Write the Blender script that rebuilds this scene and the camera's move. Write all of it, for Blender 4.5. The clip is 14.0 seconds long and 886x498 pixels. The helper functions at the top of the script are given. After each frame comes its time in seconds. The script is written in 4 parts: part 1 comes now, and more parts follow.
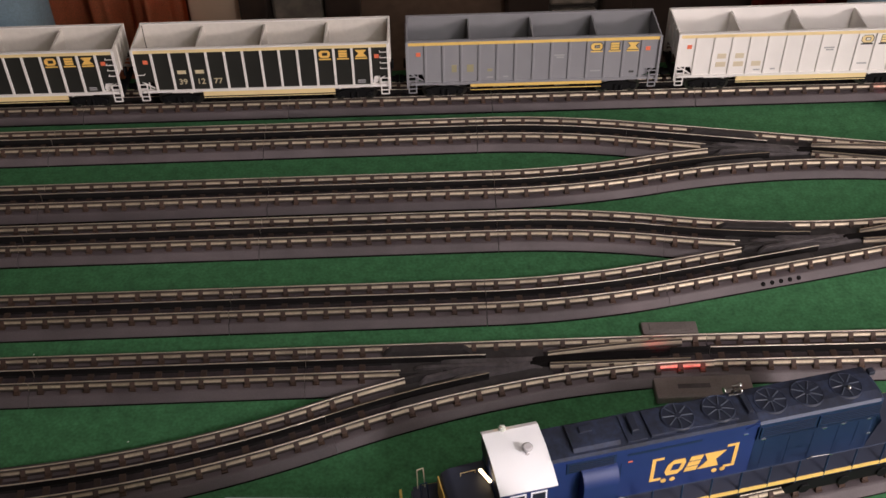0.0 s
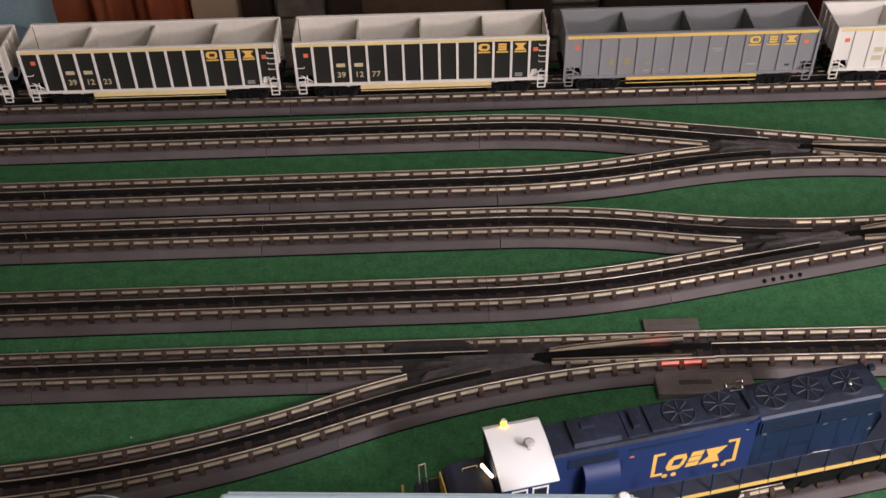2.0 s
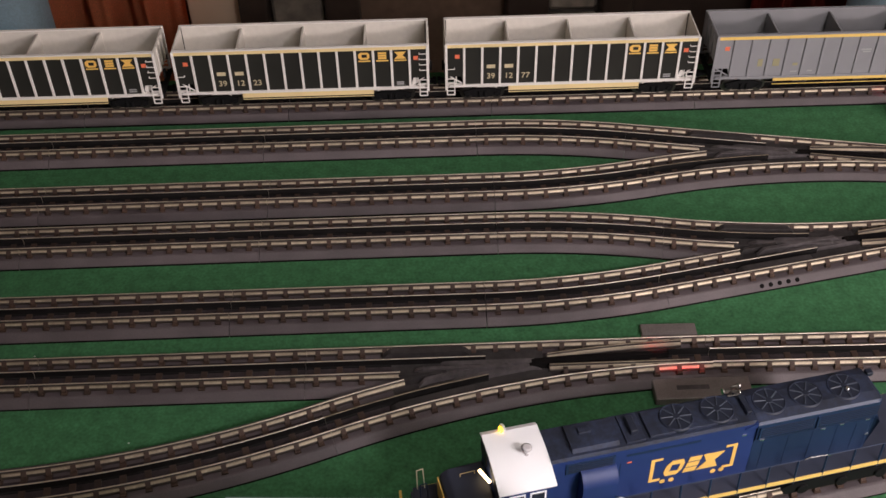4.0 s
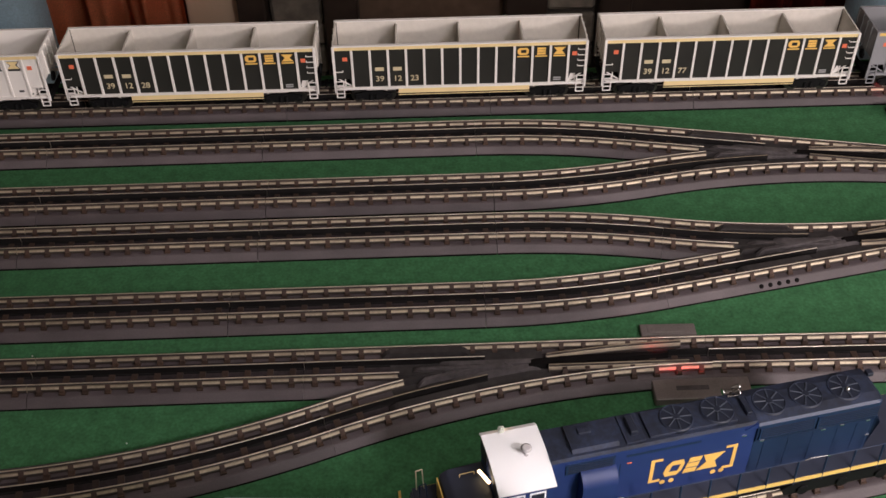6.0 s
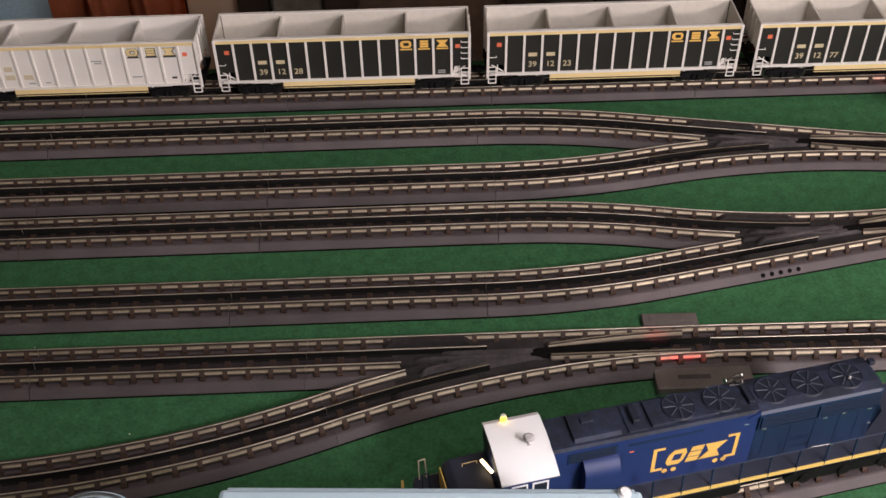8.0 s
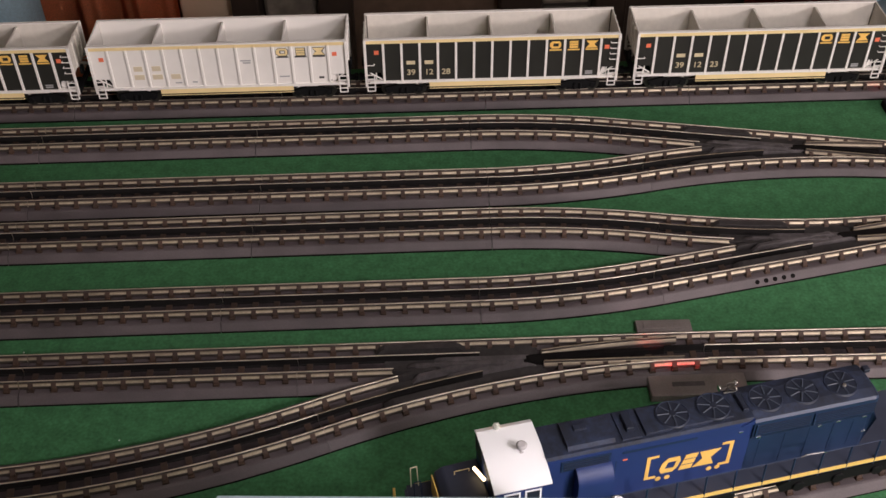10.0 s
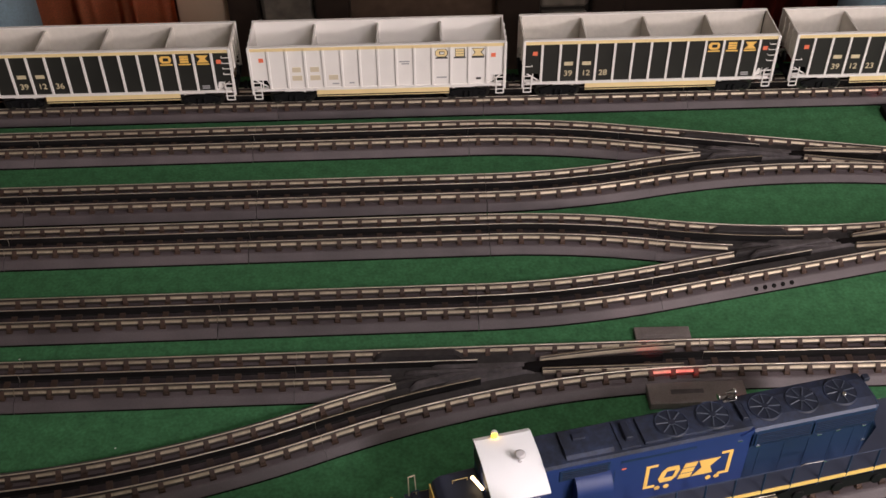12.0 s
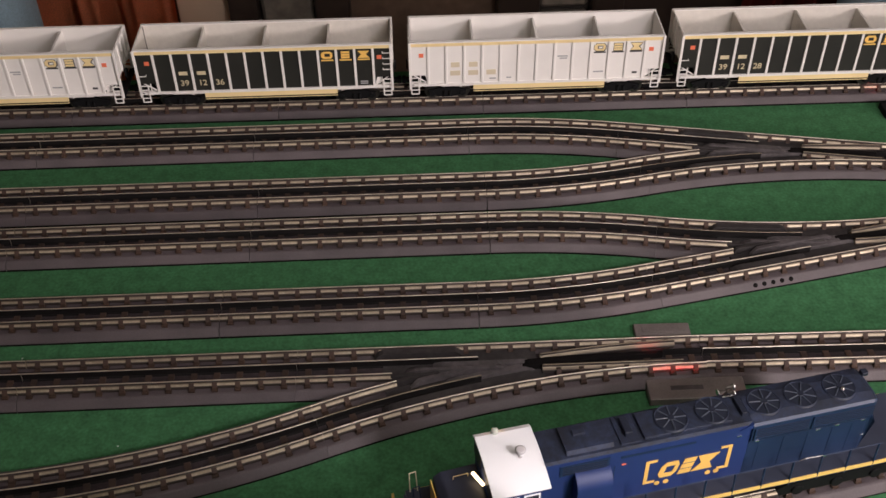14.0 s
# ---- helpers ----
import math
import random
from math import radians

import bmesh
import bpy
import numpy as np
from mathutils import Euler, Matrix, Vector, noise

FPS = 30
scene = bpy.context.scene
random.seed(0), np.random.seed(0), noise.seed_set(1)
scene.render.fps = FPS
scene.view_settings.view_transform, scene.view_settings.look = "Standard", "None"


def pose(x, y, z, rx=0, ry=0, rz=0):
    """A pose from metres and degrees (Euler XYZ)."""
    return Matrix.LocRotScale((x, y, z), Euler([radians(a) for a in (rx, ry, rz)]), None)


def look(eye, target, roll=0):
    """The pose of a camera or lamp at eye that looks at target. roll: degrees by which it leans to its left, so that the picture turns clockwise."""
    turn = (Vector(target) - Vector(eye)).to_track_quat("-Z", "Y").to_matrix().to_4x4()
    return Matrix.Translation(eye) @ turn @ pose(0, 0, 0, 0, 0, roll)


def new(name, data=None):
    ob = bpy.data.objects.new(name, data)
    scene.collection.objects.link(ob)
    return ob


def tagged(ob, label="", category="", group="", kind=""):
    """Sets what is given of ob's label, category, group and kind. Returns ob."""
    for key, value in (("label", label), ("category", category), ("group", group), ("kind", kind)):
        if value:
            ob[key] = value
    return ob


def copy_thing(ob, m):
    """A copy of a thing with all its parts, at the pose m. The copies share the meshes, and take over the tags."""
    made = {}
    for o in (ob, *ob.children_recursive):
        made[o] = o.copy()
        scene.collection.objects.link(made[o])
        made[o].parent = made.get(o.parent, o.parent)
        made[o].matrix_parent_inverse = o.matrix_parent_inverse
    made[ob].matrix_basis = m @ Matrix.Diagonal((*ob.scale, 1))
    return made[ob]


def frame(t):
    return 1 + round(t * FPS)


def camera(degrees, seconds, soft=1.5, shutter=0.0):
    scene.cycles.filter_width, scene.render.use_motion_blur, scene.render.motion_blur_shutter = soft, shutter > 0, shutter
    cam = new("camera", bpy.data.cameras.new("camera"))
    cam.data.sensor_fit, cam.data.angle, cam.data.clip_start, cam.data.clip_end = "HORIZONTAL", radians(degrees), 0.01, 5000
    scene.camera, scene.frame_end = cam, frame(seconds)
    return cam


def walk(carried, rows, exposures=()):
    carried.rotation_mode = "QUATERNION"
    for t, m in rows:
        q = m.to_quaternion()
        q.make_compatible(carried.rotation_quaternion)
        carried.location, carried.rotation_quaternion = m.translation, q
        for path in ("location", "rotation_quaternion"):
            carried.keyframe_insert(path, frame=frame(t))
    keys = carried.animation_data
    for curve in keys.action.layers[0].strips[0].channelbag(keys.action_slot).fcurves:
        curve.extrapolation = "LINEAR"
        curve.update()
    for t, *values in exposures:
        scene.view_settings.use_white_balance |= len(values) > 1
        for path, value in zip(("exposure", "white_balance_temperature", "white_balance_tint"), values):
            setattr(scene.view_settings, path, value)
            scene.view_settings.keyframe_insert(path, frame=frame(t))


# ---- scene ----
# O gauge layout: z = 0 is the felt on the table, x runs along the tracks, y away from the camera
cam = camera(45.27, 14.0)
walk(cam, [
    (0, pose(-0.0000, 0.0000, 0.7528, 48.506, 0.894, -1.869)),
    (0.5, pose(-0.0006, -0.0019, 0.7525, 48.608, 0.814, -1.884)),
    (1, pose(0.0004, -0.0046, 0.7526, 48.614, 0.834, -1.898)),
    (1.5, pose(0.0010, -0.0038, 0.7528, 48.521, 0.965, -1.868)),
    (2, pose(-0.0001, -0.0038, 0.7528, 48.470, 0.954, -1.783)),
    (2.5, pose(0.0007, -0.0039, 0.7536, 48.426, 1.015, -1.873)),
    (3, pose(0.0016, -0.0043, 0.7535, 48.570, 1.007, -1.886)),
    (5.5, pose(-0.0023, -0.0029, 0.7528, 48.778, 0.753, -1.861)),
    (6, pose(-0.0013, -0.0024, 0.7512, 48.767, 0.771, -1.939)),
    (6.5, pose(-0.0021, -0.0011, 0.7505, 48.646, 0.778, -2.047)),
    (7, pose(-0.0018, -0.0011, 0.7500, 48.518, 0.888, -2.135)),
    (7.5, pose(-0.0007, -0.0021, 0.7506, 48.330, 1.028, -2.121)),
    (8, pose(-0.0029, -0.0024, 0.7512, 48.228, 0.895, -2.047)),
    (10.5, pose(-0.0014, 0.0033, 0.7474, 48.556, 0.439, -2.205)),
    (11, pose(-0.0026, 0.0041, 0.7485, 48.581, 0.323, -2.228)),
    (11.5, pose(-0.0026, 0.0069, 0.7491, 48.579, 0.376, -2.262)),
    (12, pose(-0.0021, 0.0086, 0.7485, 48.588, 0.435, -2.259)),
    (12.5, pose(-0.0007, 0.0071, 0.7485, 48.542, 0.598, -2.245)),
    (13, pose(-0.0011, 0.0026, 0.7481, 48.559, 0.657, -2.293)),
    (13.5, pose(-0.0019, 0.0054, 0.7481, 48.574, 0.663, -2.266)),
    (14, pose(-0.0010, 0.0037, 0.7497, 48.599, 0.674, -2.358)),
])

RAIL_Z = 0.019          # rail head above the felt
GAUGE = 0.0165          # half the distance between the outer rails
CURVE = 0.914           # radius of all curves
TRAIN_Y, TRAIN_SLOPE = 1.1352, -0.004
PITCH = 0.3252          # from car to car


def train_y(x):
    return TRAIN_Y + TRAIN_SLOPE * x


# ---- light ----
world = bpy.data.worlds.new("room_sky")
scene.world = world
world.use_nodes = True
wn = world.node_tree.nodes
sky = wn.new("ShaderNodeTexSky")
sky.sky_type, sky.sun_disc = "NISHITA", False
sky.sun_elevation, sky.sun_rotation = radians(35), radians(120)
world.node_tree.links.new(sky.outputs[0], wn["Background"].inputs[0])
wn["Background"].inputs[1].default_value = 0.1


def area_lamp(name, m, sx, sy, watts, colour):
    d = bpy.data.lights.new(name, "AREA")
    d.shape, d.size, d.size_y, d.energy, d.color = "RECTANGLE", sx, sy, watts, colour
    ob = new(name, d)
    ob.matrix_world = m
    return ob


area_lamp("window_light", look((2.60, -1.93, 0.98), (0.1, 0.9, 0.0)), 0.55, 0.45, 78, (1.0, 0.872, 0.862))
area_lamp("ceiling_lamp_light", look((0.40, 0.0, 1.44), (0.15, 0.6, 0.0)), 0.5, 0.5, 7, (1.0, 0.89, 0.90))
# unseen lamp, added to light the near side more than the back
area_lamp("pendant_lamp_light", look((0.66, -0.22, 0.90), (0.30, 0.52, 0.0)), 0.16, 0.16, 11, (1.0, 0.90, 0.93))
# the switch's red indicator shines across the machine on to the rails
for x_, y_, to_, watts in ((0.214, 0.6480, 0.6603, 0.007), (0.226, 0.6480, 0.6605, 0.012), (0.238, 0.6480, 0.6607, 0.013), (0.250, 0.6480, 0.6609, 0.007), (0.213, 0.6700, 0.6900, 0.018), (0.574, 1.0960, 1.1120, 0.010)):
    red = bpy.data.lights.new("indicator_glow", "SPOT")
    red.energy, red.color, red.shadow_soft_size = watts, (1.0, 0.035, 0.04), 0.001
    red.spot_size, red.spot_blend = radians(75), 1.0
    new("indicator_glow", red).matrix_world = look((x_, y_, 0.030 if 0.66 < y_ < 0.7 else 0.0172), (x_, to_, 0.0152))
scene.view_settings.exposure = 0.05


# ---- materials ----
def material(name, colour, rough=0.6, metal=0.0, grain=0.0, grain_scale=200.0, stain=0.0, stain_scale=12.0, bump=0.0,
             bump_scale=600.0, glow=0.0, vary=0.0, spec=0.5, glow_colour=None, coat=0.0):
    m = bpy.data.materials.new(name)
    m.use_nodes = True
    nt = m.node_tree
    p = nt.nodes["Principled BSDF"]
    p.inputs["Roughness"].default_value, p.inputs["Metallic"].default_value = rough, metal
    p.inputs["Specular IOR Level"].default_value = spec
    p.inputs["Coat Weight"].default_value = coat
    tc = nt.nodes.new("ShaderNodeTexCoord")

    def tex(scale, detail):
        n = nt.nodes.new("ShaderNodeTexNoise")
        n.inputs["Scale"].default_value, n.inputs["Detail"].default_value = scale, detail
        nt.links.new(tc.outputs["Object"], n.inputs["Vector"])
        return n

    def scaled(value_out, amount, previous):
        r = nt.nodes.new("ShaderNodeMapRange")
        r.inputs["From Min"].default_value, r.inputs["From Max"].default_value = 0.3, 0.7
        r.inputs["To Min"].default_value, r.inputs["To Max"].default_value = 1 - amount, 1 + amount
        nt.links.new(value_out, r.inputs["Value"])
        x = nt.nodes.new("ShaderNodeVectorMath")
        x.operation = "SCALE"
        if isinstance(previous, tuple):
            x.inputs[0].default_value = previous
        else:
            nt.links.new(previous, x.inputs[0])
        nt.links.new(r.outputs["Result"], x.inputs["Scale"])
        return x.outputs[0]

    col = tuple(colour)
    if grain:
        col = scaled(tex(grain_scale, 4).outputs["Fac"], grain, col)
    if stain:
        col = scaled(tex(stain_scale, 5).outputs["Fac"], stain, col)
    if vary:
        oi = nt.nodes.new("ShaderNodeObjectInfo")
        col = scaled(oi.outputs["Random"], vary, col)
    if isinstance(col, tuple):
        p.inputs["Base Color"].default_value = (*col, 1)
    else:
        nt.links.new(col, p.inputs["Base Color"])
    if bump:
        b = nt.nodes.new("ShaderNodeBump")
        b.inputs["Strength"].default_value, b.inputs["Distance"].default_value = bump, 0.001
        nt.links.new(tex(bump_scale, 5).outputs["Fac"], b.inputs["Height"])
        nt.links.new(b.outputs["Normal"], p.inputs["Normal"])
    if glow:
        p.inputs["Emission Color"].default_value = (*(glow_colour or colour), 1)
        p.inputs["Emission Strength"].default_value = glow
    return m


FELT = material("green_felt", (0.052, 0.160, 0.070), 0.97, grain=0.22, grain_scale=300, stain=0.17, stain_scale=70, bump=0.8, bump_scale=1500, spec=0.1)
BED = material("grey_plastic_roadbed", (0.079, 0.063, 0.067), 0.6, grain=0.12, grain_scale=900, stain=0.16, stain_scale=25, bump=0.35, bump_scale=1800, vary=0.06)
# its dark colour also carries the shade on the bed between the rails
STRIP = material("shade_darkened_insulating_strip", (0.038, 0.030, 0.032), 0.9, grain=0.2, stain=0.3, stain_scale=40, spec=0.1)
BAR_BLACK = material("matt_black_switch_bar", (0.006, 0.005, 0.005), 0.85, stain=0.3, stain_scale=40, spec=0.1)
TIE = material("brown_plastic_tie", (0.042, 0.022, 0.014), 0.75, grain=0.2, grain_scale=800, stain=0.25, stain_scale=60, vary=0.2)
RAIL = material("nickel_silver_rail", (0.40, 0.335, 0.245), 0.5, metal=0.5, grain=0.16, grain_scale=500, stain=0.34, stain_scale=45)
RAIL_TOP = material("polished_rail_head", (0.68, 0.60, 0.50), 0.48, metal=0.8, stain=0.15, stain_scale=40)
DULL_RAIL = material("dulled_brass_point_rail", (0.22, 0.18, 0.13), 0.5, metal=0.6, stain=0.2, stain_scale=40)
# also paints the shade on the rail's neck, below the head
RAIL_FOOT_AND_SHADE = material("dark_brown_rail_foot_and_neck_shade", (0.04, 0.03, 0.025), 0.6)
BLACK_RAIL = material("blackened_rail_side", (0.009, 0.008, 0.008), 0.8, stain=0.2, stain_scale=40, spec=0.15)
FROG = material("black_plastic_frog", (0.078, 0.069, 0.071), 0.5, grain=0.2, stain=0.3, stain_scale=40, bump=0.2, spec=0.3)
GUARD = material("matt_black_guard_plastic", (0.034, 0.030, 0.030), 0.6, grain=0.2, stain=0.25, stain_scale=40, spec=0.3)
GREY_PLASTIC = material("dark_grey_plastic", (0.155, 0.132, 0.124), 0.5, grain=0.15, grain_scale=700, stain=0.15, stain_scale=50)
BLACK = material("black_plastic", (0.004, 0.004, 0.0045), 0.7, stain=0.2, stain_scale=60, spec=0.2)
STEEL = material("dark_steel_wheel", (0.12, 0.11, 0.1), 0.35, metal=0.9)
RED_LENS = material("red_indicator_lens", (0.8, 0.03, 0.02), 0.3, glow=9.0, glow_colour=(1.0, 0.04, 0.02))
WHITE_CAR = material("white_car_paint", (0.78, 0.75, 0.71), 0.5, stain=0.05, stain_scale=20)
CREAM_CAR = material("off_white_car_interior", (0.66, 0.62, 0.56), 0.55, stain=0.08, stain_scale=18, grain=0.04)
GREY_CAR = material("mid_grey_car_paint", (0.25, 0.25, 0.265), 0.5, stain=0.06, stain_scale=20)
GREEN_CAR = material("blackish_green_car_paint", (0.021, 0.021, 0.018), 0.45, stain=0.15, stain_scale=25)
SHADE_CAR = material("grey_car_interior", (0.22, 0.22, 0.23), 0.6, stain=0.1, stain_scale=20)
YELLOW = material("golden_yellow_paint", (0.80, 0.54, 0.15), 0.5)
SAND = material("sand_yellow_paint", (0.80, 0.63, 0.32), 0.5, stain=0.06, stain_scale=30)
ANTENNA_GREY = material("pale_grey_plastic", (0.52, 0.50, 0.51), 0.45)
PALE_GOLD = material("pale_gold_lettering", (0.62, 0.53, 0.34), 0.5)
TAN_MARK = material("faded_tan_lettering", (0.62, 0.54, 0.39), 0.5)
MARK_GREY = material("grey_stencil", (0.35, 0.35, 0.35), 0.5)
MARK_DARK = material("dark_stencil", (0.05, 0.05, 0.05), 0.5)
ORANGE = material("orange_reflective_label", (0.80, 0.18, 0.09), 0.5)
LOCO_BLUE = material("royal_blue_loco_paint", (0.012, 0.029, 0.125), 0.52, stain=0.1, stain_scale=20)
# darker copy of the blue, for the dimmer rear hood and dark fittings
LOCO_DARK = material("dark_blue_paint_and_hood_shade", (0.008, 0.022, 0.064), 0.48, stain=0.15, stain_scale=20)
LOCO_ROOF = material("dusty_slate_roof_paint", (0.012, 0.018, 0.040), 0.7, grain=0.35, grain_scale=260, stain=0.6, stain_scale=45)
LOCO_GREY = material("slate_grey_walkway", (0.026, 0.031, 0.052), 0.55, stain=0.2, stain_scale=30)
FAN_BLACK = material("black_fan_grille", (0.012, 0.016, 0.030), 0.5)
FAN_BLADE = material("grey_fan_blade", (0.05, 0.06, 0.085), 0.5)
CAB_WHITE = material("glossy_white_cab_roof", (0.90, 0.90, 0.92), 0.35)
CHROME = material("bright_metal", (0.8, 0.8, 0.82), 0.18, metal=1.0)
GOLD = material("yellow_gold_lettering", (0.85, 0.52, 0.13), 0.45)
LAMP = material("warm_lit_lamp_tube", (1.0, 0.8, 0.55), 0.4, glow=5.0, glow_colour=(1.0, 0.72, 0.4))
AMBER = material("amber_lit_lens", (1.0, 0.6, 0.05), 0.4, glow=5.0, glow_colour=(1.0, 0.55, 0.03))
CLEAR_LENS = material("pale_unlit_lens", (0.5, 0.52, 0.45), 0.3)
PALE_BLUE = material("pale_blue_plastic", (0.48, 0.62, 0.72), 0.4, stain=0.05)
WALL = material("brown_wall_plaster", (0.12, 0.085, 0.06), 0.8, grain=0.1, grain_scale=40, stain=0.18, stain_scale=3, bump=0.2, bump_scale=60)
ROOM = material("cream_room_paint", (0.50, 0.45, 0.38), 0.8, grain=0.05, stain=0.08, stain_scale=2)
CEIL = material("white_ceiling_paint", (0.75, 0.72, 0.67), 0.85, stain=0.05, stain_scale=2)
CARPET = material("brown_carpet", (0.10, 0.07, 0.05), 0.95, grain=0.3, grain_scale=150, stain=0.2, stain_scale=4)
DARK_WOOD = material("dark_walnut", (0.035, 0.022, 0.016), 0.5, grain=0.2, grain_scale=30, stain=0.2, stain_scale=6)
BEIGE = material("beige_panel", (0.60, 0.45, 0.32), 0.75, stain=0.12, stain_scale=4)
STONE = material("grey_brown_stone", (0.21, 0.18, 0.145), 0.8, grain=0.25, grain_scale=40, stain=0.25, stain_scale=14, bump=0.5, bump_scale=50, vary=0.25)
MORTAR = material("dark_mortar", (0.05, 0.042, 0.035), 0.9, grain=0.2)
CURTAIN = material("rust_orange_curtain_cloth", (0.80, 0.27, 0.125), 0.75, grain=0.15, grain_scale=300, stain=0.12, stain_scale=5)
RED_CURTAIN = material("dark_red_curtain_cloth", (0.20, 0.016, 0.01), 0.75, grain=0.15, grain_scale=300, stain=0.12, stain_scale=5)
BLUE_CLOTH = material("blue_grey_cloth", (0.38, 0.54, 0.64), 0.7, grain=0.12, grain_scale=200, stain=0.12, stain_scale=5)
GLASS_LAMP = material("frosted_lamp_glass", (1, 0.95, 0.85), 0.5, glow=3.0)


# ---- mesh helpers ----
def box(bm, x0, x1, y0, y1, z0, z1, mi=0, bevel=0.0):
    v = [bm.verts.new((x, y, z)) for x in (x0, x1) for y in (y0, y1) for z in (z0, z1)]
    fs = [bm.faces.new([v[i] for i in q]) for q in ((0, 1, 3, 2), (4, 6, 7, 5), (0, 4, 5, 1), (2, 3, 7, 6), (0, 2, 6, 4), (1, 5, 7, 3))]
    for f in fs:
        f.material_index = mi
    if bevel:
        es = list({e for f in fs for e in f.edges})
        bmesh.ops.bevel(bm, geom=es, offset=bevel, segments=2, profile=0.5, affect="EDGES")
    return v


def prism(bm, poly, axis, a, b, mi=0):
    """Extrudes a polygon of 2D points along an axis, from a to b."""
    def at(p, t):
        return {"x": (t, p[0], p[1]), "y": (p[0], t, p[1]), "z": (p[0], p[1], t)}[axis]
    lo = [bm.verts.new(at(p, a)) for p in poly]
    hi = [bm.verts.new(at(p, b)) for p in poly]
    fs = [bm.faces.new(lo), bm.faces.new(hi[::-1])]
    n = len(poly)
    fs += [bm.faces.new((lo[i], hi[i], hi[(i + 1) % n], lo[(i + 1) % n])) for i in range(n)]
    for f in fs:
        f.material_index = mi
    return fs


def tube(bm, p, q, r, n=8, r2=None, mi=0):
    p, q = Vector(p), Vector(q)
    turn = (q - p).to_track_quat("Z", "Y").to_matrix()
    rings = []
    for c, rr in ((p, r), (q, r if r2 is None else r2)):
        rings.append([bm.verts.new(c + turn @ Vector((rr * math.cos(2 * math.pi * i / n), rr * math.sin(2 * math.pi * i / n), 0))) for i in range(n)])
    fs = [bm.faces.new(rings[0][::-1]), bm.faces.new(rings[1])]
    for i in range(n):
        f = bm.faces.new((rings[0][i], rings[0][(i + 1) % n], rings[1][(i + 1) % n], rings[1][i]))
        f.smooth = n > 8
        fs.append(f)
    for f in fs:
        f.material_index = mi


def mesh_of(name, bm, materials):
    bmesh.ops.recalc_face_normals(bm, faces=bm.faces)
    me = bpy.data.meshes.new(name)
    bm.to_mesh(me)
    bm.free()
    for m in (materials if isinstance(materials, (list, tuple)) else [materials]):
        me.materials.append(m)
    return me


def part(name, bm, materials, parent=None, label=""):
    ob = new(name, mesh_of(name, bm, materials))
    if parent is not None:
        ob.parent = parent
    return tagged(ob, label)


def empty(name, m, label, category, group="", kind=""):
    ob = new(name)
    ob.empty_display_size = 0.02
    ob.matrix_world = m
    return tagged(ob, label, category, group, kind)


# ---- room and table ----
X0, X1, Y0, Y1, Z0, Z1 = -3.2, 3.2, -2.0, 2.32, -0.9, 1.5


def room():
    def slab(name, mat, *dims):
        bm = bmesh.new()
        box(bm, *dims)
        tagged(part(name, bm, mat), name.replace("_", " ") + " of the hobby room", "wall" if "wall" in name else name, "", "structure")
    slab("floor", CARPET, X0 - 0.1, X1 + 0.1, Y0 - 0.1, Y1 + 0.1, Z0 - 0.1, Z0)
    slab("ceiling", CEIL, X0 - 0.1, X1 + 0.1, Y0 - 0.1, Y1 + 0.1, Z1, Z1 + 0.1)
    slab("wall_back", WALL, X0, X1, Y1, Y1 + 0.1, Z0, Z1)
    slab("wall_left", ROOM, X0 - 0.1, X0, Y0 - 0.1, Y1 + 0.1, Z0, Z1)
    slab("wall_right", ROOM, X1, X1 + 0.1, Y0 - 0.1, Y1 + 0.1, Z0, Z1)
    bm = bmesh.new()    # front wall with the window opening
    wx0, wx1, wz0, wz1 = 2.30, 2.90, 0.73, 1.23
    box(bm, X0, wx0, Y0 - 0.1, Y0, Z0, Z1)
    box(bm, wx1, X1, Y0 - 0.1, Y0, Z0, Z1)
    box(bm, wx0, wx1, Y0 - 0.1, Y0, Z0, wz0)
    box(bm, wx0, wx1, Y0 - 0.1, Y0, wz1, Z1)
    tagged(part("wall_front", bm, ROOM), "cream painted wall with a window opening", "wall", "", "structure")


def table():
    t = empty("layout_table", pose(0, 0.65, 0), "wooden layout table covered with green felt", "table")
    bm = bmesh.new()
    box(bm, -2.45, 2.2, -0.47, 0.56, -0.004, 0.0)
    bm2 = bmesh.new()
    box(bm2, -2.45, 2.2, -0.47, 0.56, -0.024, -0.004)
    part("felt_top", bm, FELT, t, "green felt cover")
    part("board", bm2, DARK_WOOD, t)
    for x in (-2.3, 0.0, 2.0):
        for y in (-0.4, 0.48):
            b = bmesh.new()
            box(b, x - 0.04, x + 0.04, y - 0.04, y + 0.04, Z0, -0.024, 0, 0.006)
            part("leg", b, DARK_WOOD, t)


room()
table()


# ---- track ----
def run(x, y, deg, pieces, step=0.006, radius=CURVE):
    """Samples of a line of straights ("s", length) and arcs ("a", degrees, left positive) as x, y, heading."""
    h = radians(deg)
    pts = [(x, y, h)]
    for kind, amount in pieces:
        length = amount if kind == "s" else radius * radians(abs(amount))
        n = max(2, math.ceil(length / (0.03 if kind == "s" else step)))
        for _ in range(n):
            d = length / n
            turn = 0 if kind == "s" else math.copysign(d / radius, amount)
            x, y = x + d * math.cos(h + turn / 2), y + d * math.sin(h + turn / 2)
            h += turn
            pts.append((x, y, h))
    return pts


def length_of(pts):
    return sum(math.hypot(b[0] - a[0], b[1] - a[1]) for a, b in zip(pts, pts[1:]))


def along(pts, s):
    for a, b in zip(pts, pts[1:]):
        d = math.hypot(b[0] - a[0], b[1] - a[1])
        if s <= d or b is pts[-1]:
            k = s / d
            return (a[0] + k * (b[0] - a[0]), a[1] + k * (b[1] - a[1]), a[2] + k * (b[2] - a[2]))
        s -= d


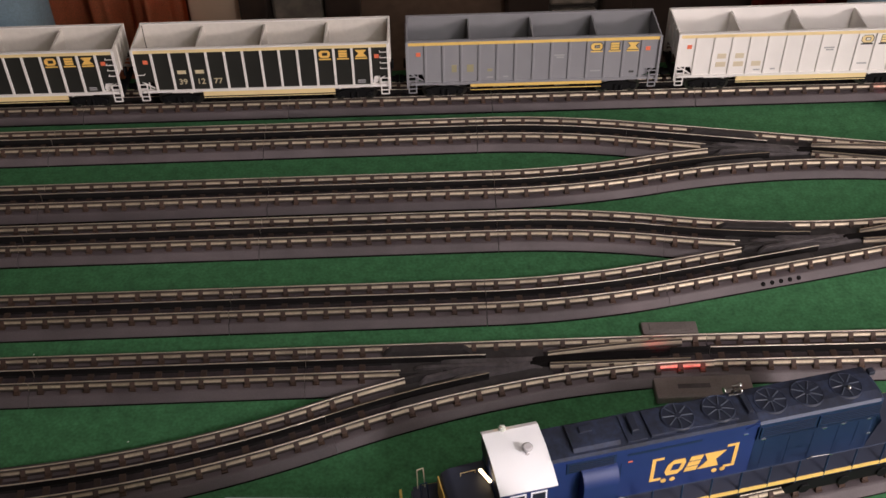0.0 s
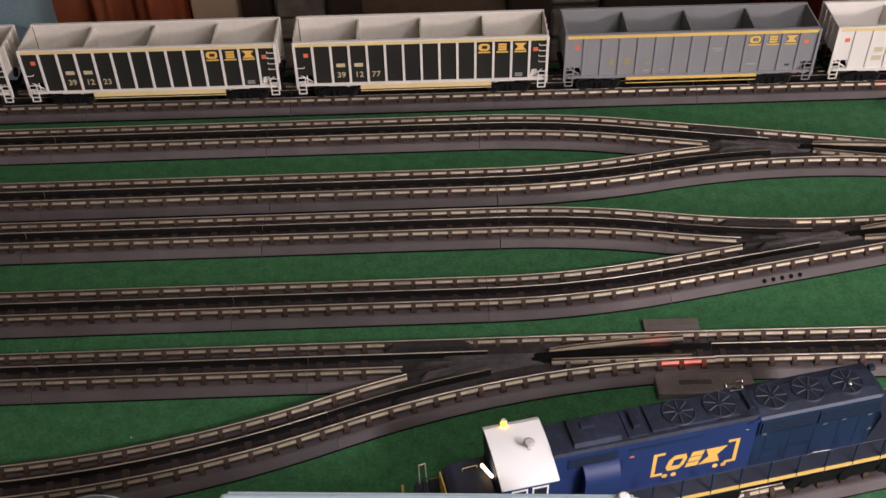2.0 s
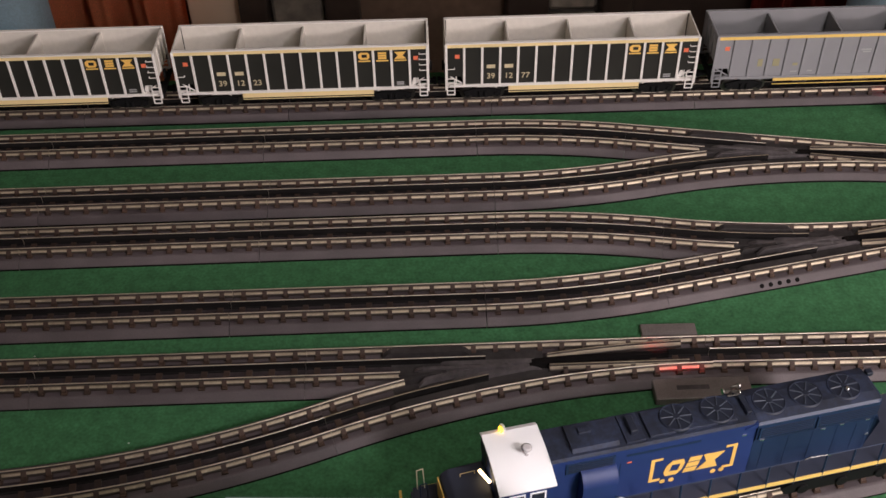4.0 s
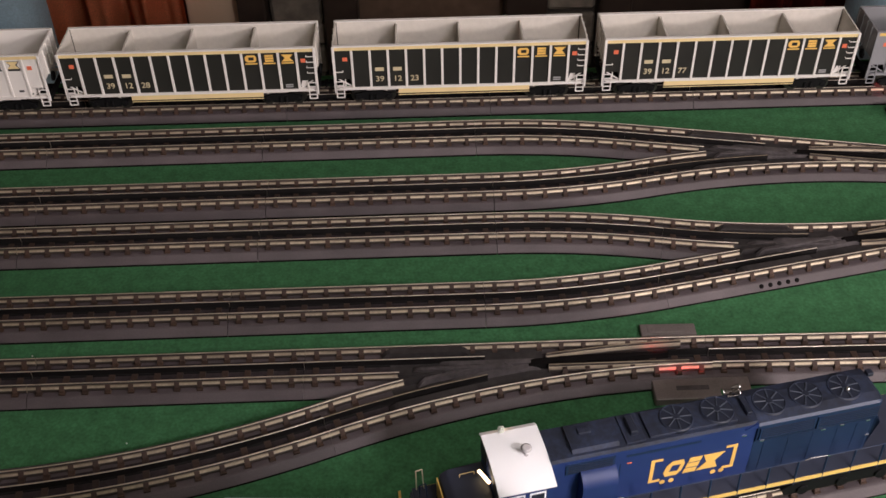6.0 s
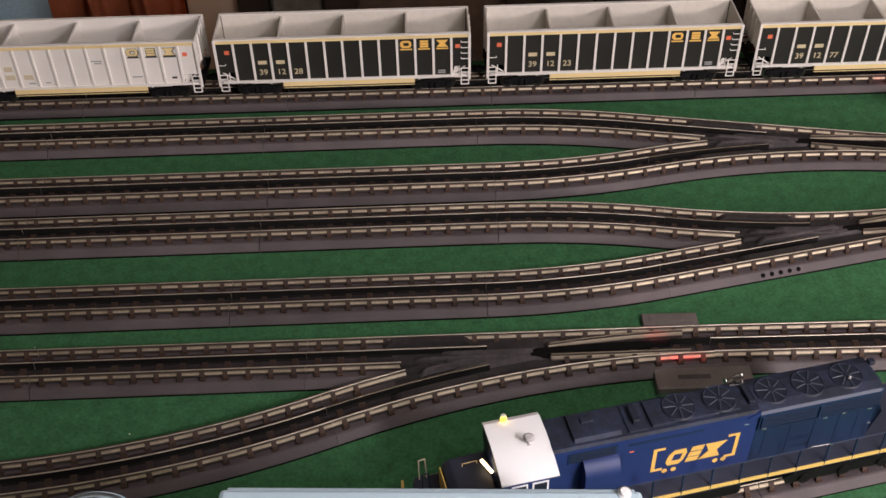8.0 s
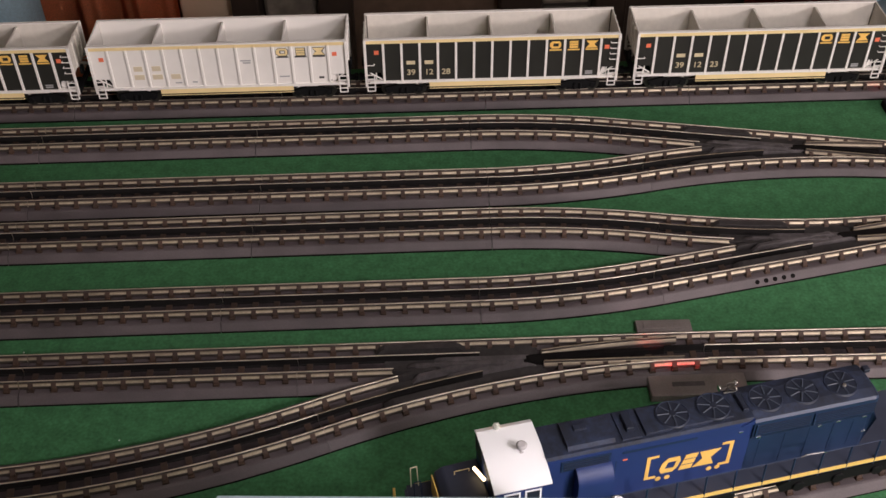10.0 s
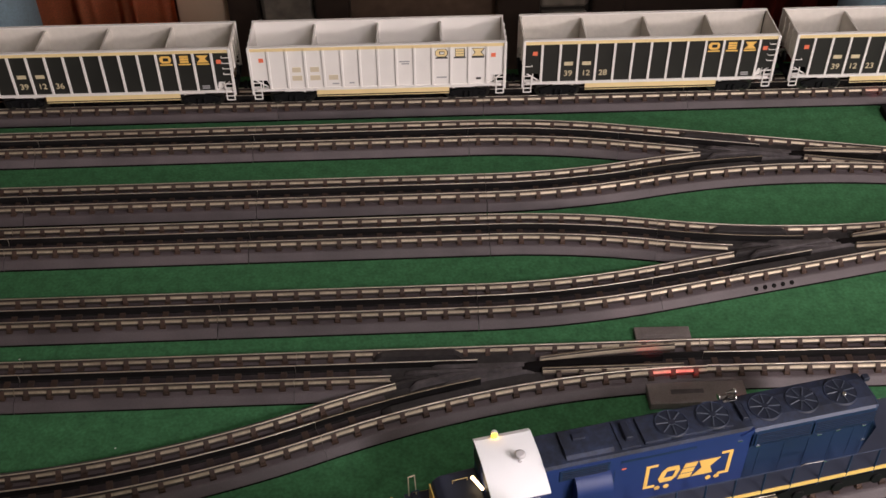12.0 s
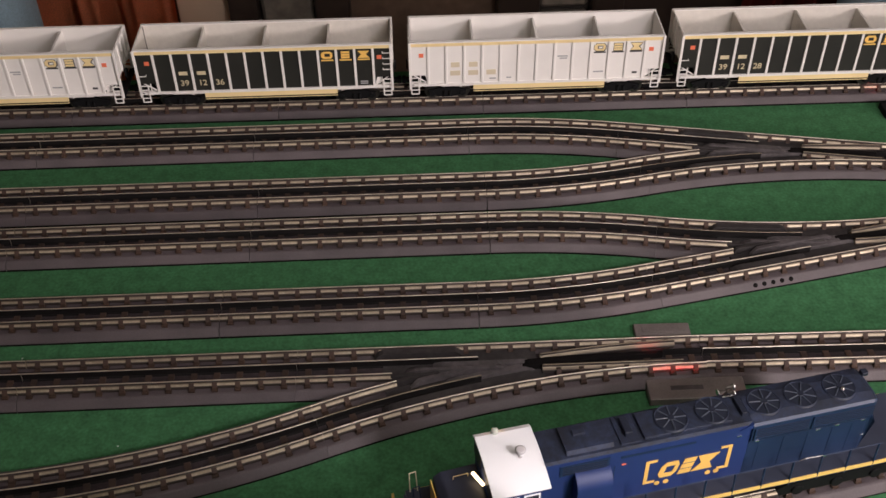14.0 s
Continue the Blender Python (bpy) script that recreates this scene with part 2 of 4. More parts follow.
def sweep(bm, pts, profile, mats=None):
    """A closed profile of (left offset, height) along the samples."""
    rings = []
    for x, y, h in pts:
        nx, ny = -math.sin(h), math.cos(h)
        rings.append([bm.verts.new((x + d * nx, y + d * ny, z)) for d, z in profile])
    n = len(profile)
    for a, b in zip(rings, rings[1:]):
        for i in range(n):
            f = bm.faces.new((a[i], a[(i + 1) % n], b[(i + 1) % n], b[i]))
            f.material_index = mats[i] if mats else 0
    bm.faces.new(rings[0])
    bm.faces.new(rings[-1][::-1])


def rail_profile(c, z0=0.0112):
    """Head, neck painted dark for the head's shade, bright sloping flank and dark foot."""
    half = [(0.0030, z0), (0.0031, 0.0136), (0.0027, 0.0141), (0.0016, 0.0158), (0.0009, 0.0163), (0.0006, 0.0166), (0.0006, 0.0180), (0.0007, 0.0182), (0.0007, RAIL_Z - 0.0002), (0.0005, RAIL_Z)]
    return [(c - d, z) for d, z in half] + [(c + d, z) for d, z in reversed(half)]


def center_profile():
    """A thin blade on a narrow dark base."""
    half = [(0.0019, 0.0100), (0.0019, 0.0112), (0.0007, 0.0120), (0.0007, RAIL_Z - 0.0002), (0.0005, RAIL_Z)]
    return [(-d, z) for d, z in half] + [(d, z) for d, z in reversed(half)]


# 1 is the dark foot and the painted shade on neck and head sides
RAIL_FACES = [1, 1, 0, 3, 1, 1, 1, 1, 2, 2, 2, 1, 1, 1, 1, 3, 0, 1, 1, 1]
CENTER_FACES = [1] * 3 + [0] * 3 + [1] * 4


def bed_profile(drop=0.0):
    return [(-0.0312, 0.0), (-0.0312, 0.0027), (-0.0318, 0.0027), (-0.0316, 0.0034), (-0.0262, 0.0092 - drop), (-0.0245, 0.0098 - drop), (0.0245, 0.0098 - drop), (0.0262, 0.0092 - drop), (0.0316, 0.0034), (0.0318, 0.0027), (0.0312, 0.0027), (0.0312, 0.0)]


BED_FACES = [1, 1, 0, 0, 0, 0, 0, 0, 0, 1, 1, 1]      # lower edge, lip underside and bottom are black, the shell grey


def tie_mesh():
    bm = bmesh.new()
    box(bm, -0.0029, 0.0029, -0.0232, 0.0232, 0.009, 0.0118)
    for c in (-GAUGE, GAUGE):
        for sgn in (-1, 1):
            prism(bm, [(c + sgn * 0.0008, 0.0116), (c + sgn * 0.0058, 0.0116), (c + sgn * 0.0050, 0.0138), (c + sgn * 0.0012, 0.0170)], "x", -0.0023, 0.0023)
    return mesh_of("tie", bm, TIE)


def half_tie_mesh():
    bm = bmesh.new()
    box(bm, -0.0029, 0.0029, -0.0232, -0.0125, 0.009, 0.0118)
    for sgn in (-1, 1):
        c = -GAUGE
        prism(bm, [(c + sgn * 0.0008, 0.0116), (c + sgn * 0.0058, 0.0116), (c + sgn * 0.0050, 0.0138), (c + sgn * 0.0012, 0.0170)], "x", -0.0023, 0.0023)
    return mesh_of("tie", bm, TIE)


TIE_MESH = tie_mesh()
HALF_TIE = half_tie_mesh()
TIE_STEP = 0.254 / 12


def shifted(pts, o):
    return [(x - o[0], y - o[1], h) for x, y, h in pts]


def rail_parts(owner, pts, sides=(-1, 0, 1)):
    for side in sides:
        bm = bmesh.new()
        if side:
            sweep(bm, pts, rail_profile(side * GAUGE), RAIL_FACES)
            part("rail", bm, [RAIL, RAIL_FOOT_AND_SHADE, RAIL_TOP, DULL_RAIL], owner)
        else:
            sweep(bm, pts, center_profile(), CENTER_FACES)
            part("center_rail", bm, [RAIL_TOP, BLACK_RAIL], owner, "blackened middle rail with a bright top")


def ties_along(owner, pts, skip=None):
    total = length_of(pts)
    n = max(1, round(total / TIE_STEP))
    for i in range(n):
        x, y, h = along(pts, (i + 0.5) * total / n)
        if skip and skip(x, y):
            continue
        ob = new("tie", TIE_MESH)
        ob.parent = owner
        ob.matrix_local = pose(x, y, 0, 0, 0, math.degrees(h))


def section(pts, label="grey plastic track section with brown ties and nickel rails"):
    o = pts[len(pts) // 2]
    t = empty("track_section", pose(o[0], o[1], 0), label, "track", "toy train tracks")
    p = shifted(pts, o)
    # a hair's gap at both ends shows as the joint
    gap = 0.00035
    a, b = p[0], p[-1]
    p[0] = (a[0] + gap * math.cos(a[2]), a[1] + gap * math.sin(a[2]), a[2])
    p[-1] = (b[0] - gap * math.cos(b[2]), b[1] - gap * math.sin(b[2]), b[2])
    bm = bmesh.new()
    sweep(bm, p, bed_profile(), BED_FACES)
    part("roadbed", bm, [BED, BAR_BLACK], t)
    # insulating strip, coloured dark to include the shade between the rails
    bm = bmesh.new()
    sweep(bm, p, [(-0.0105, 0.0097), (-0.0105, 0.0103), (0.0105, 0.0103), (0.0105, 0.0097)])
    part("insulator_strip", bm, STRIP, t)
    rail_parts(t, p)
    ties_along(t, p)
    return t


def straight_track(x, y, deg, count, back=False, size=0.254):
    """count sections from a joint, onwards or backwards."""
    h = radians(deg)
    for i in range(count):
        k = (-(i + 1) if back else i) * size
        section(run(x + k * math.cos(h), y + k * math.sin(h), deg, [("s", size)]))


def offset_from(pts, x, y):
    """Side offset of a place from a line of samples."""
    best = min(pts, key=lambda p: (p[0] - x) ** 2 + (p[1] - y) ** 2)
    return -(x - best[0]) * math.sin(best[2]) + (y - best[1]) * math.cos(best[2])


def turnout(main, branch, label, tip=0.0267):
    """A switch: two legs that both end at the points; main is straight, branch curved."""
    o = main[0]
    t = empty("track_turnout", pose(o[0], o[1], 0), label, "track switch", "toy train switches")
    m, b = shifted(main, o), shifted(branch, o)
    for leg, drop in ((m, 0.0), (b, 0.0006)):
        bm = bmesh.new()
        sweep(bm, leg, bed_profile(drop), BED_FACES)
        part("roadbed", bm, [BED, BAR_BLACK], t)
    # which side of the main line the branch lies on
    side = 1 if offset_from(m, b[0][0], b[0][1]) > 0 else -1
    for leg, other, bside in ((m, b, side), (b, m, -side)):
        # bside: the side of this leg on which the other one comes in
        for s in (-1, 0, 1):
            pieces, current, kind = [], [], None
            for i, (x, y, h) in enumerate(leg):
                px, py = x - s * GAUGE * math.sin(h), y + s * GAUGE * math.cos(h)
                d = abs(offset_from(other, px, py))
                gap = abs(offset_from(other, x, y))
                if s == -bside:
                    k = "rail"
                elif s == 0:
                    k = "rail" if gap > 0.0235 else ("none" if gap > 0.0175 or leg is b else ("bar" if gap > 0.0016 else "dark"))
                elif gap > 0.0126:
                    k = "rail" if d > tip and gap > 0.03 else "none"
                else:
                    k = "point" if gap > 0.0011 else "none"
                if k != kind:
                    if current:
                        current.append((x, y, h))
                        pieces.append((kind, current))
                    current, kind = [], k
                current.append((x, y, h))
            pieces.append((kind, current))
            for kind_, run_ in pieces:
                if kind_ == "none" or len(run_) < 2:
                    continue
                bm = bmesh.new()
                if kind_ == "bar":
                    # lies halfway between both legs and tapers to a blunt tip
                    lane = []
                    for x_, y_, h_ in run_:
                        e_ = offset_from(b, x_, y_) / 2
                        lane.append((x_ + e_ * math.sin(h_), y_ - e_ * math.cos(h_), h_))
                    rings = []
                    for j, (x_, y_, h_) in enumerate(lane):
                        u_ = j / (len(lane) - 1)
                        wide = 0.0056 * min(1.0, 0.5 + 5 * u_, 0.35 + 1.1 * (1 - u_))
                        high = 0.0165 * min(1.0, 0.72 + 2.5 * u_)
                        rings.append([bm.verts.new((x_ - o_ * math.sin(h_), y_ + o_ * math.cos(h_), z_)) for o_, z_ in ((-wide, 0.0105), (-0.7 * wide, high), (0.7 * wide, high), (wide, 0.0105))])
                    for r0, r1 in zip(rings, rings[1:]):
                        for q in range(4):
                            bm.faces.new((r0[q], r0[(q + 1) % 4], r1[(q + 1) % 4], r1[q]))
                    bm.faces.new(rings[0])
                    bm.faces.new(rings[-1][::-1])
                    part("switch_bar", bm, BAR_BLACK, t, "black bar between the point rails")
                elif s == 0:
                    sweep(bm, run_, center_profile(), CENTER_FACES)
                    part("center_rail", bm, [(RAIL_TOP if leg is m else DULL_RAIL) if kind_ == "rail" else BLACK_RAIL, BLACK_RAIL], t)
                elif kind_ == "point":
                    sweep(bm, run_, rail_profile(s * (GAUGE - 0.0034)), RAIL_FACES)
                    part("point_rail", bm, [DULL_RAIL, RAIL_FOOT_AND_SHADE, DULL_RAIL, DULL_RAIL], t, "plain brassy point rail")
                else:
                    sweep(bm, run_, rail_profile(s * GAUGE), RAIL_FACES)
                    part("rail", bm, [RAIL, RAIL_FOOT_AND_SHADE, RAIL_TOP, DULL_RAIL], t)
        # guard bar inside the outer rail beside the frog, and frog plate
        best = None
        for i, (x, y, h) in enumerate(leg):
            e = abs(abs(offset_from(other, x, y)) - 2 * GAUGE)
            if best is None or e < best[0]:
                best = (e, i)
        c = best[1]
        mid = leg[c]
        def near_frog(lo, hi):
            return [p for p in leg if lo < (p[0] - mid[0]) * math.cos(mid[2]) + (p[1] - mid[1]) * math.sin(mid[2]) < hi]

        def ridge(name, line, c, half, top, mat, label=""):
            """A raised plastic bar beside a rail, its ends swept down."""
            bm = bmesh.new()
            rings = []
            for j, (x_, y_, h_) in enumerate(line):
                u_ = min(j, len(line) - 1 - j) / max(1, len(line) - 1)
                z_ = 0.0100 + (top - 0.0100) * min(1.0, 0.35 + 9 * u_)
                k_ = c - math.copysign(0.0022, c) * max(0.0, 1 - 12 * u_)
                rings.append([bm.verts.new((x_ - o_ * math.sin(h_), y_ + o_ * math.cos(h_), q_)) for o_, q_ in ((k_ - half, 0.0098), (k_ - 0.72 * half, z_), (k_ + 0.72 * half, z_), (k_ + half, 0.0098))])
            for r0, r1 in zip(rings, rings[1:]):
                for q in range(4):
                    bm.faces.new((r0[q], r0[(q + 1) % 4], r1[(q + 1) % 4], r1[q]))
            bm.faces.new(rings[0])
            bm.faces.new(rings[-1][::-1])
            part(name, bm, mat, t, label)
        dz = 0.0 if leg is m else 0.0009
        ridge("guard_rail", near_frog(-0.052, 0.034), -bside * (GAUGE - 0.0058), 0.0046, 0.0186 - dz, GUARD, "black plastic guard rail")
        ridge("wing_rail", near_frog(-0.022, 0.075), bside * (GAUGE - 0.0042), 0.0024, 0.0184 - dz, FROG)
        ridge("wing_rail", near_frog(-0.040, 0.012), bside * (GAUGE + 0.0012), 0.0020, 0.0176 - dz, GUARD)
        # smooth shoulder of the frog, from its nose to the points
        ridge("frog_shoulder", near_frog(0.004, 0.098), bside * 0.0048, 0.0036, 0.0160 - dz, FROG)
        # dark web between the rails
        dark = near_frog(-0.045, 0.105)
        bm = bmesh.new()
        up = 0.0117 if leg is m else 0.0113
        sweep(bm, dark, [(-0.0145, 0.0099), (-0.0145, up), (0.0145, up), (0.0145, 0.0099)])
        part("frog_plate", bm, GUARD, t)
        bm = bmesh.new()
        up = 0.0104 if leg is m else 0.0101
        sweep(bm, leg, [(-0.0085, 0.0088), (-0.0085, up), (0.0085, up), (0.0085, 0.0088)])
        part("insulator_strip", bm, STRIP, t)
    for leg, other, bside in ((m, b, side), (b, m, -side)):
        total = length_of(leg)
        n = round(total / TIE_STEP)
        for i in range(n):
            x, y, h = along(leg, (i + 0.5) * total / n)
            gap = abs(offset_from(other, x, y))
            whole = gap > 0.05 or (leg is m and gap < 0.0126)
            ob = new("tie", TIE_MESH if whole else HALF_TIE)
            ob.parent = t
            ob.matrix_local = pose(x, y, 0 if leg is m or gap > 0.05 else 0.0003, 0, 0, math.degrees(h) + (0 if whole or bside > 0 else 180))
    return t


def tracks():
    # the train's track along the back
    straight_track(0.086, train_y(0.086), math.degrees(math.atan(TRAIN_SLOPE)), 9, back=True)
    straight_track(0.086, train_y(0.086), math.degrees(math.atan(TRAIN_SLOPE)), 7)
    # four parallel sidings, which pair up at two switches
    for x, y, turn in ((0.063, 1.0515, -11.25), (0.077, 0.9450, 11.25), (0.075, 0.8735, -11.25), (0.056, 0.7645, 11.25)):
        straight_track(x, y, 0, 4, back=True)
        section(run(x, y, 0, [("a", turn)]))
    a = run(0.063, 1.0515, 0, [("a", -11.25)])[-1]
    b = run(0.077, 0.9450, 0, [("a", 11.25)])[-1]
    c = run(0.075, 0.8735, 0, [("a", -11.25)])[-1]
    d = run(0.056, 0.7645, 0, [("a", 11.25)])[-1]
    main = run(a[0], a[1], -11.25, [("s", 0.3745)], 0.004)
    main = [along(main, i * 0.3745 / 90) for i in range(90)] + [main[-1]]
    turnout(main, run(b[0], b[1], 11.25, [("a", -22.5)], 0.004), "grey plastic track switch with a black frog, two sidings joining", 0.0259)
    e = main[-1]
    section(run(e[0], e[1], -11.25, [("s", 0.127)]))
    main = run(d[0], d[1], 11.25, [("s", 0.3745)])
    main = [along(main, i * 0.3745 / 90) for i in range(90)] + [main[-1]]
    turnout(main, run(c[0], c[1], -11.25, [("a", 22.5)], 0.004), "grey plastic track switch with five holes in its shoulder", 0.0276)
    e = main[-1]
    section(run(e[0], e[1], 11.25, [("s", 0.127)]))
    # the lower siding and the branch that leaves it
    y5 = 0.679
    straight_track(-0.118, y5, 0, 3, back=True)
    main = [(-0.118 + 0.38 * i / 90, y5, 0.0) for i in range(91)]
    branch = run(0.262, y5 - 0.0008, 180, [("a", 21.0)], 0.004, 1.0)
    e = branch[-1]
    branch = [(x, y, h - math.pi) for x, y, h in reversed(branch)]
    turnout(main, branch, "grey plastic track switch lit red by its indicator")
    section(run(0.262, y5, -0.9, [("s", 0.254)]))
    section(run(0.516, y5 - 0.004, -0.9, [("s", 0.254)]))
    rev = run(e[0], e[1], math.degrees(e[2]), [("a", -21.0)], 0.006, 1.03)
    section([(x, y, h - math.pi) for x, y, h in reversed(rev)])
    f = rev[-1]
    section([(x, y, h - math.pi) for x, y, h in reversed(run(f[0], f[1], math.degrees(f[2]), [("s", 0.254)]))])
    # the locomotive's track
    for k in (-1, 0, 1):
        section(run(0.262 + k * 0.254 * math.cos(LOCO_H), 0.531 + k * 0.254 * math.sin(LOCO_H), math.degrees(LOCO_H), [("s", 0.254)]))


LOCO_H = radians(11.1)
tracks()
# ---- hopper cars ----
HALF, WIDE = 0.1514, 0.0318      # half the body's length and width
SILL, RIM = 0.0265, 0.0855      # heights over the rail head
BAY = 2 * HALF / 14


def emblem(owner, cx, z, w, h, y, kind, mat, lean=0.0, back=None):
    """Plain gold company marks: a ring, three stacked bars, an hourglass; back: a dark edge behind them."""
    t = 0.0005

    def piece(poly, grow=0.0009):
        b = bmesh.new()
        prism(b, [(x + (q - z) * lean, q) for x, q in poly], "y", y - t, y)
        part("emblem_piece", b, mat, owner)
        if back:
            mx, mz = sum(x for x, q in poly) / len(poly), sum(q for x, q in poly) / len(poly)
            b = bmesh.new()
            prism(b, [(x + math.copysign(grow, x - mx) + 0.0003, q + math.copysign(grow, q - mz) - 0.0003) for x, q in poly], "y", y - 0.0002, y)
            part("emblem_edge", b, back, owner, "dark edge of the gold mark")

    def bar(x0, x1, z0, z1):
        piece([(x0, z0), (x1, z0), (x1, z1), (x0, z1)])
    if kind == 0:
        bar(cx - w, cx - w * 0.42, z + h * 0.27, z + h * 0.73)
        bar(cx + w * 0.5, cx + w * 0.92, z + h * 0.27, z + h * 0.73)
        piece([(cx - w, z + h * 0.73), (cx + w * 0.92, z + h * 0.73), (cx + w * 0.6, z + h), (cx - w * 0.6, z + h)])
        piece([(cx - w * 0.6, z), (cx + w * 0.6, z), (cx + w * 0.92, z + h * 0.27), (cx - w, z + h * 0.27)])
    elif kind == 1:
        for k in (0, 0.36, 0.72):
            bar(cx - w * 0.72, cx + w * 0.72, z + h * k, z + h * (k + 0.28))
    else:
        piece([(cx - w, z + h), (cx + w, z + h), (cx + w * 0.4, z + h * 0.5), (cx - w * 0.4, z + h * 0.5)])
        piece([(cx - w * 0.4, z + h * 0.5), (cx + w * 0.4, z + h * 0.5), (cx + w, z), (cx - w, z)])


def digits(owner, text, x, z, y, size, mat):
    """Painted figures on a car's side."""
    cu = bpy.data.curves.new("number", "FONT")
    cu.body, cu.size, cu.align_x, cu.extrude, cu.offset = text, size, "CENTER", 0.0001, 0.0001
    ob = new("number", cu)
    me = bpy.data.meshes.new_from_object(ob)
    bpy.data.objects.remove(ob)
    me.transform(pose(x, y, z, 90))
    me.materials.clear()
    me.materials.append(mat)
    n = new("number", me)
    n.parent = owner
    return tagged(n, "pale gold painted figures")


def hopper_car(label, panel, trim, inside, stripe, sill_colour, mark, number):
    car = empty("hopper_car", pose(0, 0, 0), label, "model train car", "coal train")
    y = WIDE
    end_z = 0.040
    for s in (-1, 1):
        bm = bmesh.new()    # side sheet, cut up over the end cages
        x1, x2 = HALF - BAY, HALF
        prism(bm, [(-x1, SILL), (x1, SILL), (x1 + 0.004, end_z), (x2, end_z), (x2, RIM - 0.001), (-x2, RIM - 0.001), (-x2, end_z), (-x1 - 0.004, end_z)],
              "y", s * (y - 0.0024), s * (y - 0.0012))
        part("side_sheet", bm, panel, car)
        bm = bmesh.new()    # inner lining
        prism(bm, [(-HALF + 0.05, SILL), (HALF - 0.05, SILL), (HALF - 0.002, 0.052), (HALF - 0.002, RIM - 0.001), (-HALF + 0.002, RIM - 0.001), (-HALF + 0.002, 0.052)],
              "y", s * (y - 0.0034), s * (y - 0.0026))
        part("side_lining", bm, inside, car)
        bm = bmesh.new()
        box(bm, -HALF, HALF, s * (y - 0.0036), s * (y + 0.0004), RIM - 0.0012, RIM + 0.0004)
        part("top_rim", bm, trim, car)
        bm = bmesh.new()
        box(bm, -HALF, HALF, s * (y - 0.001), s * (y + 0.0006), RIM - 0.0052, RIM - 0.0014)
        part("top_stripe", bm, stripe, car, "yellow top stripe")
        bm = bmesh.new()
        box(bm, -HALF + 0.004, HALF - 0.004, s * (y - 0.0014), s * (y + 0.0004), SILL - 0.001, SILL + 0.0022)
        part("side_sill", bm, trim, car)
        bm = bmesh.new()
        box(bm, -HALF + 0.076, -HALF + 0.236, s * (y - 0.002), s * (y + 0.0005), SILL - (0.0050 if panel is GREY_CAR else 0.0072), SILL - 0.001)
        part("center_sill_plate", bm, sill_colour, car, "yellow lower sill plate")
        bm = bmesh.new()
        box(bm, -HALF + 0.076, -HALF + 0.236, s * (y - 0.001), s * (y + 0.0008), SILL - 0.0085, SILL - 0.0072)
        part("sill_lip", bm, BLACK, car)
        bm = bmesh.new()
        box(bm, -HALF + 0.076, -HALF + 0.236, s * (y - 0.001), s * (y + 0.0004), SILL - 0.0099, SILL - 0.0085)
        part("sill_flange", bm, sill_colour, car)
    rib = bmesh.new()
    box(rib, -0.0015, 0.0015, -0.0013, 0.0013, SILL + 0.002, RIM - 0.005, 0, 0.0004)
    rib_me = mesh_of("rib", rib, trim)
    for s in (-1, 1):
        for i in range(1, 14):
            ob = new("rib", rib_me)
            ob.parent, ob.location = car, (-HALF + i * BAY, s * (y - 0.0008), 0)
        for e in (-1, 1):
            bm = bmesh.new()    # corner post
            box(bm, e * HALF - 0.0016, e * HALF + 0.0016, s * y - 0.0016, s * y + 0.0008, 0.022, RIM, 0, 0.0004)
            part("corner_post", bm, trim, car)
            bm = bmesh.new()    # ladder with its stirrup
            xa, xb = e * (HALF - 0.010), e * (HALF - 0.001)
            top = 0.038
            for x in (xa, xb):
                box(bm, x - 0.0007, x + 0.0007, s * (y + 0.0006), s * (y + 0.0016), 0.0155, top)
            for k in range(5):
                z = 0.0155 + k * (top - 0.0155) / 4
                box(bm, min(xa, xb), max(xa, xb), s * (y + 0.0006), s * (y + 0.0014), z - 0.0006, z + 0.0006)
            part("ladder", bm, trim, car)
            bm = bmesh.new()    # open corner cage: slanting strut and a post behind the ladder
            xc = e * (HALF - BAY)
            tube(bm, (xc, s * (y - 0.003), 0.0275), (e * (HALF - 0.003), s * (y - 0.004), 0.0395), 0.0008, 6)
            tube(bm, (e * (HALF - 0.012), s * (y - 0.004), 0.0225), (e * (HALF - 0.012), s * (y - 0.004), 0.0400), 0.0008, 6)
            box(bm, min(xc, e * HALF), max(xc, e * HALF), s * (y - 0.004), s * (y - 0.002), 0.0265, 0.0285)
            part("corner_cage", bm, trim, car)
            if e > 0:
                bm = bmesh.new()
                tube(bm, (e * (HALF - 0.0165), s * (y - 0.016), 0.0335), (e * (HALF - 0.0165), s * (y - 0.0035), 0.0335), 0.0048, 14, 0.0042)
                part("brake_cylinder", bm, trim, car)
            for k in range((4 if e > 0 else 1) if panel is GREEN_CAR else 0):
                bm = bmesh.new()
                z = 0.052 + 0.0075 * k
                tube(bm, (xa, s * (y + 0.002), z), (xb, s * (y + 0.002), z), 0.00055, 6)
                tube(bm, (xa, s * (y - 0.002), z), (xa, s * (y + 0.002), z), 0.00055, 6)
                part("grab_iron", bm, trim if panel is GREEN_CAR else panel, car)
    for e in (-1, 1):
        bm = bmesh.new()    # end sheet and its slope
        box(bm, e * HALF - 0.0008, e * HALF + 0.0008, -y + 0.001, y - 0.001, 0.050, RIM)
        for yy in (-0.015, 0.0, 0.015):
            box(bm, e * HALF - 0.0006, e * (HALF + 0.0022), yy - 0.0012, yy + 0.0012, 0.050, RIM - 0.002)
        part("end_sheet", bm, [inside if panel is GREEN_CAR else panel], car)
        bm = bmesh.new()
        xa, xb = e * (HALF - 0.001), e * (HALF - 0.062)
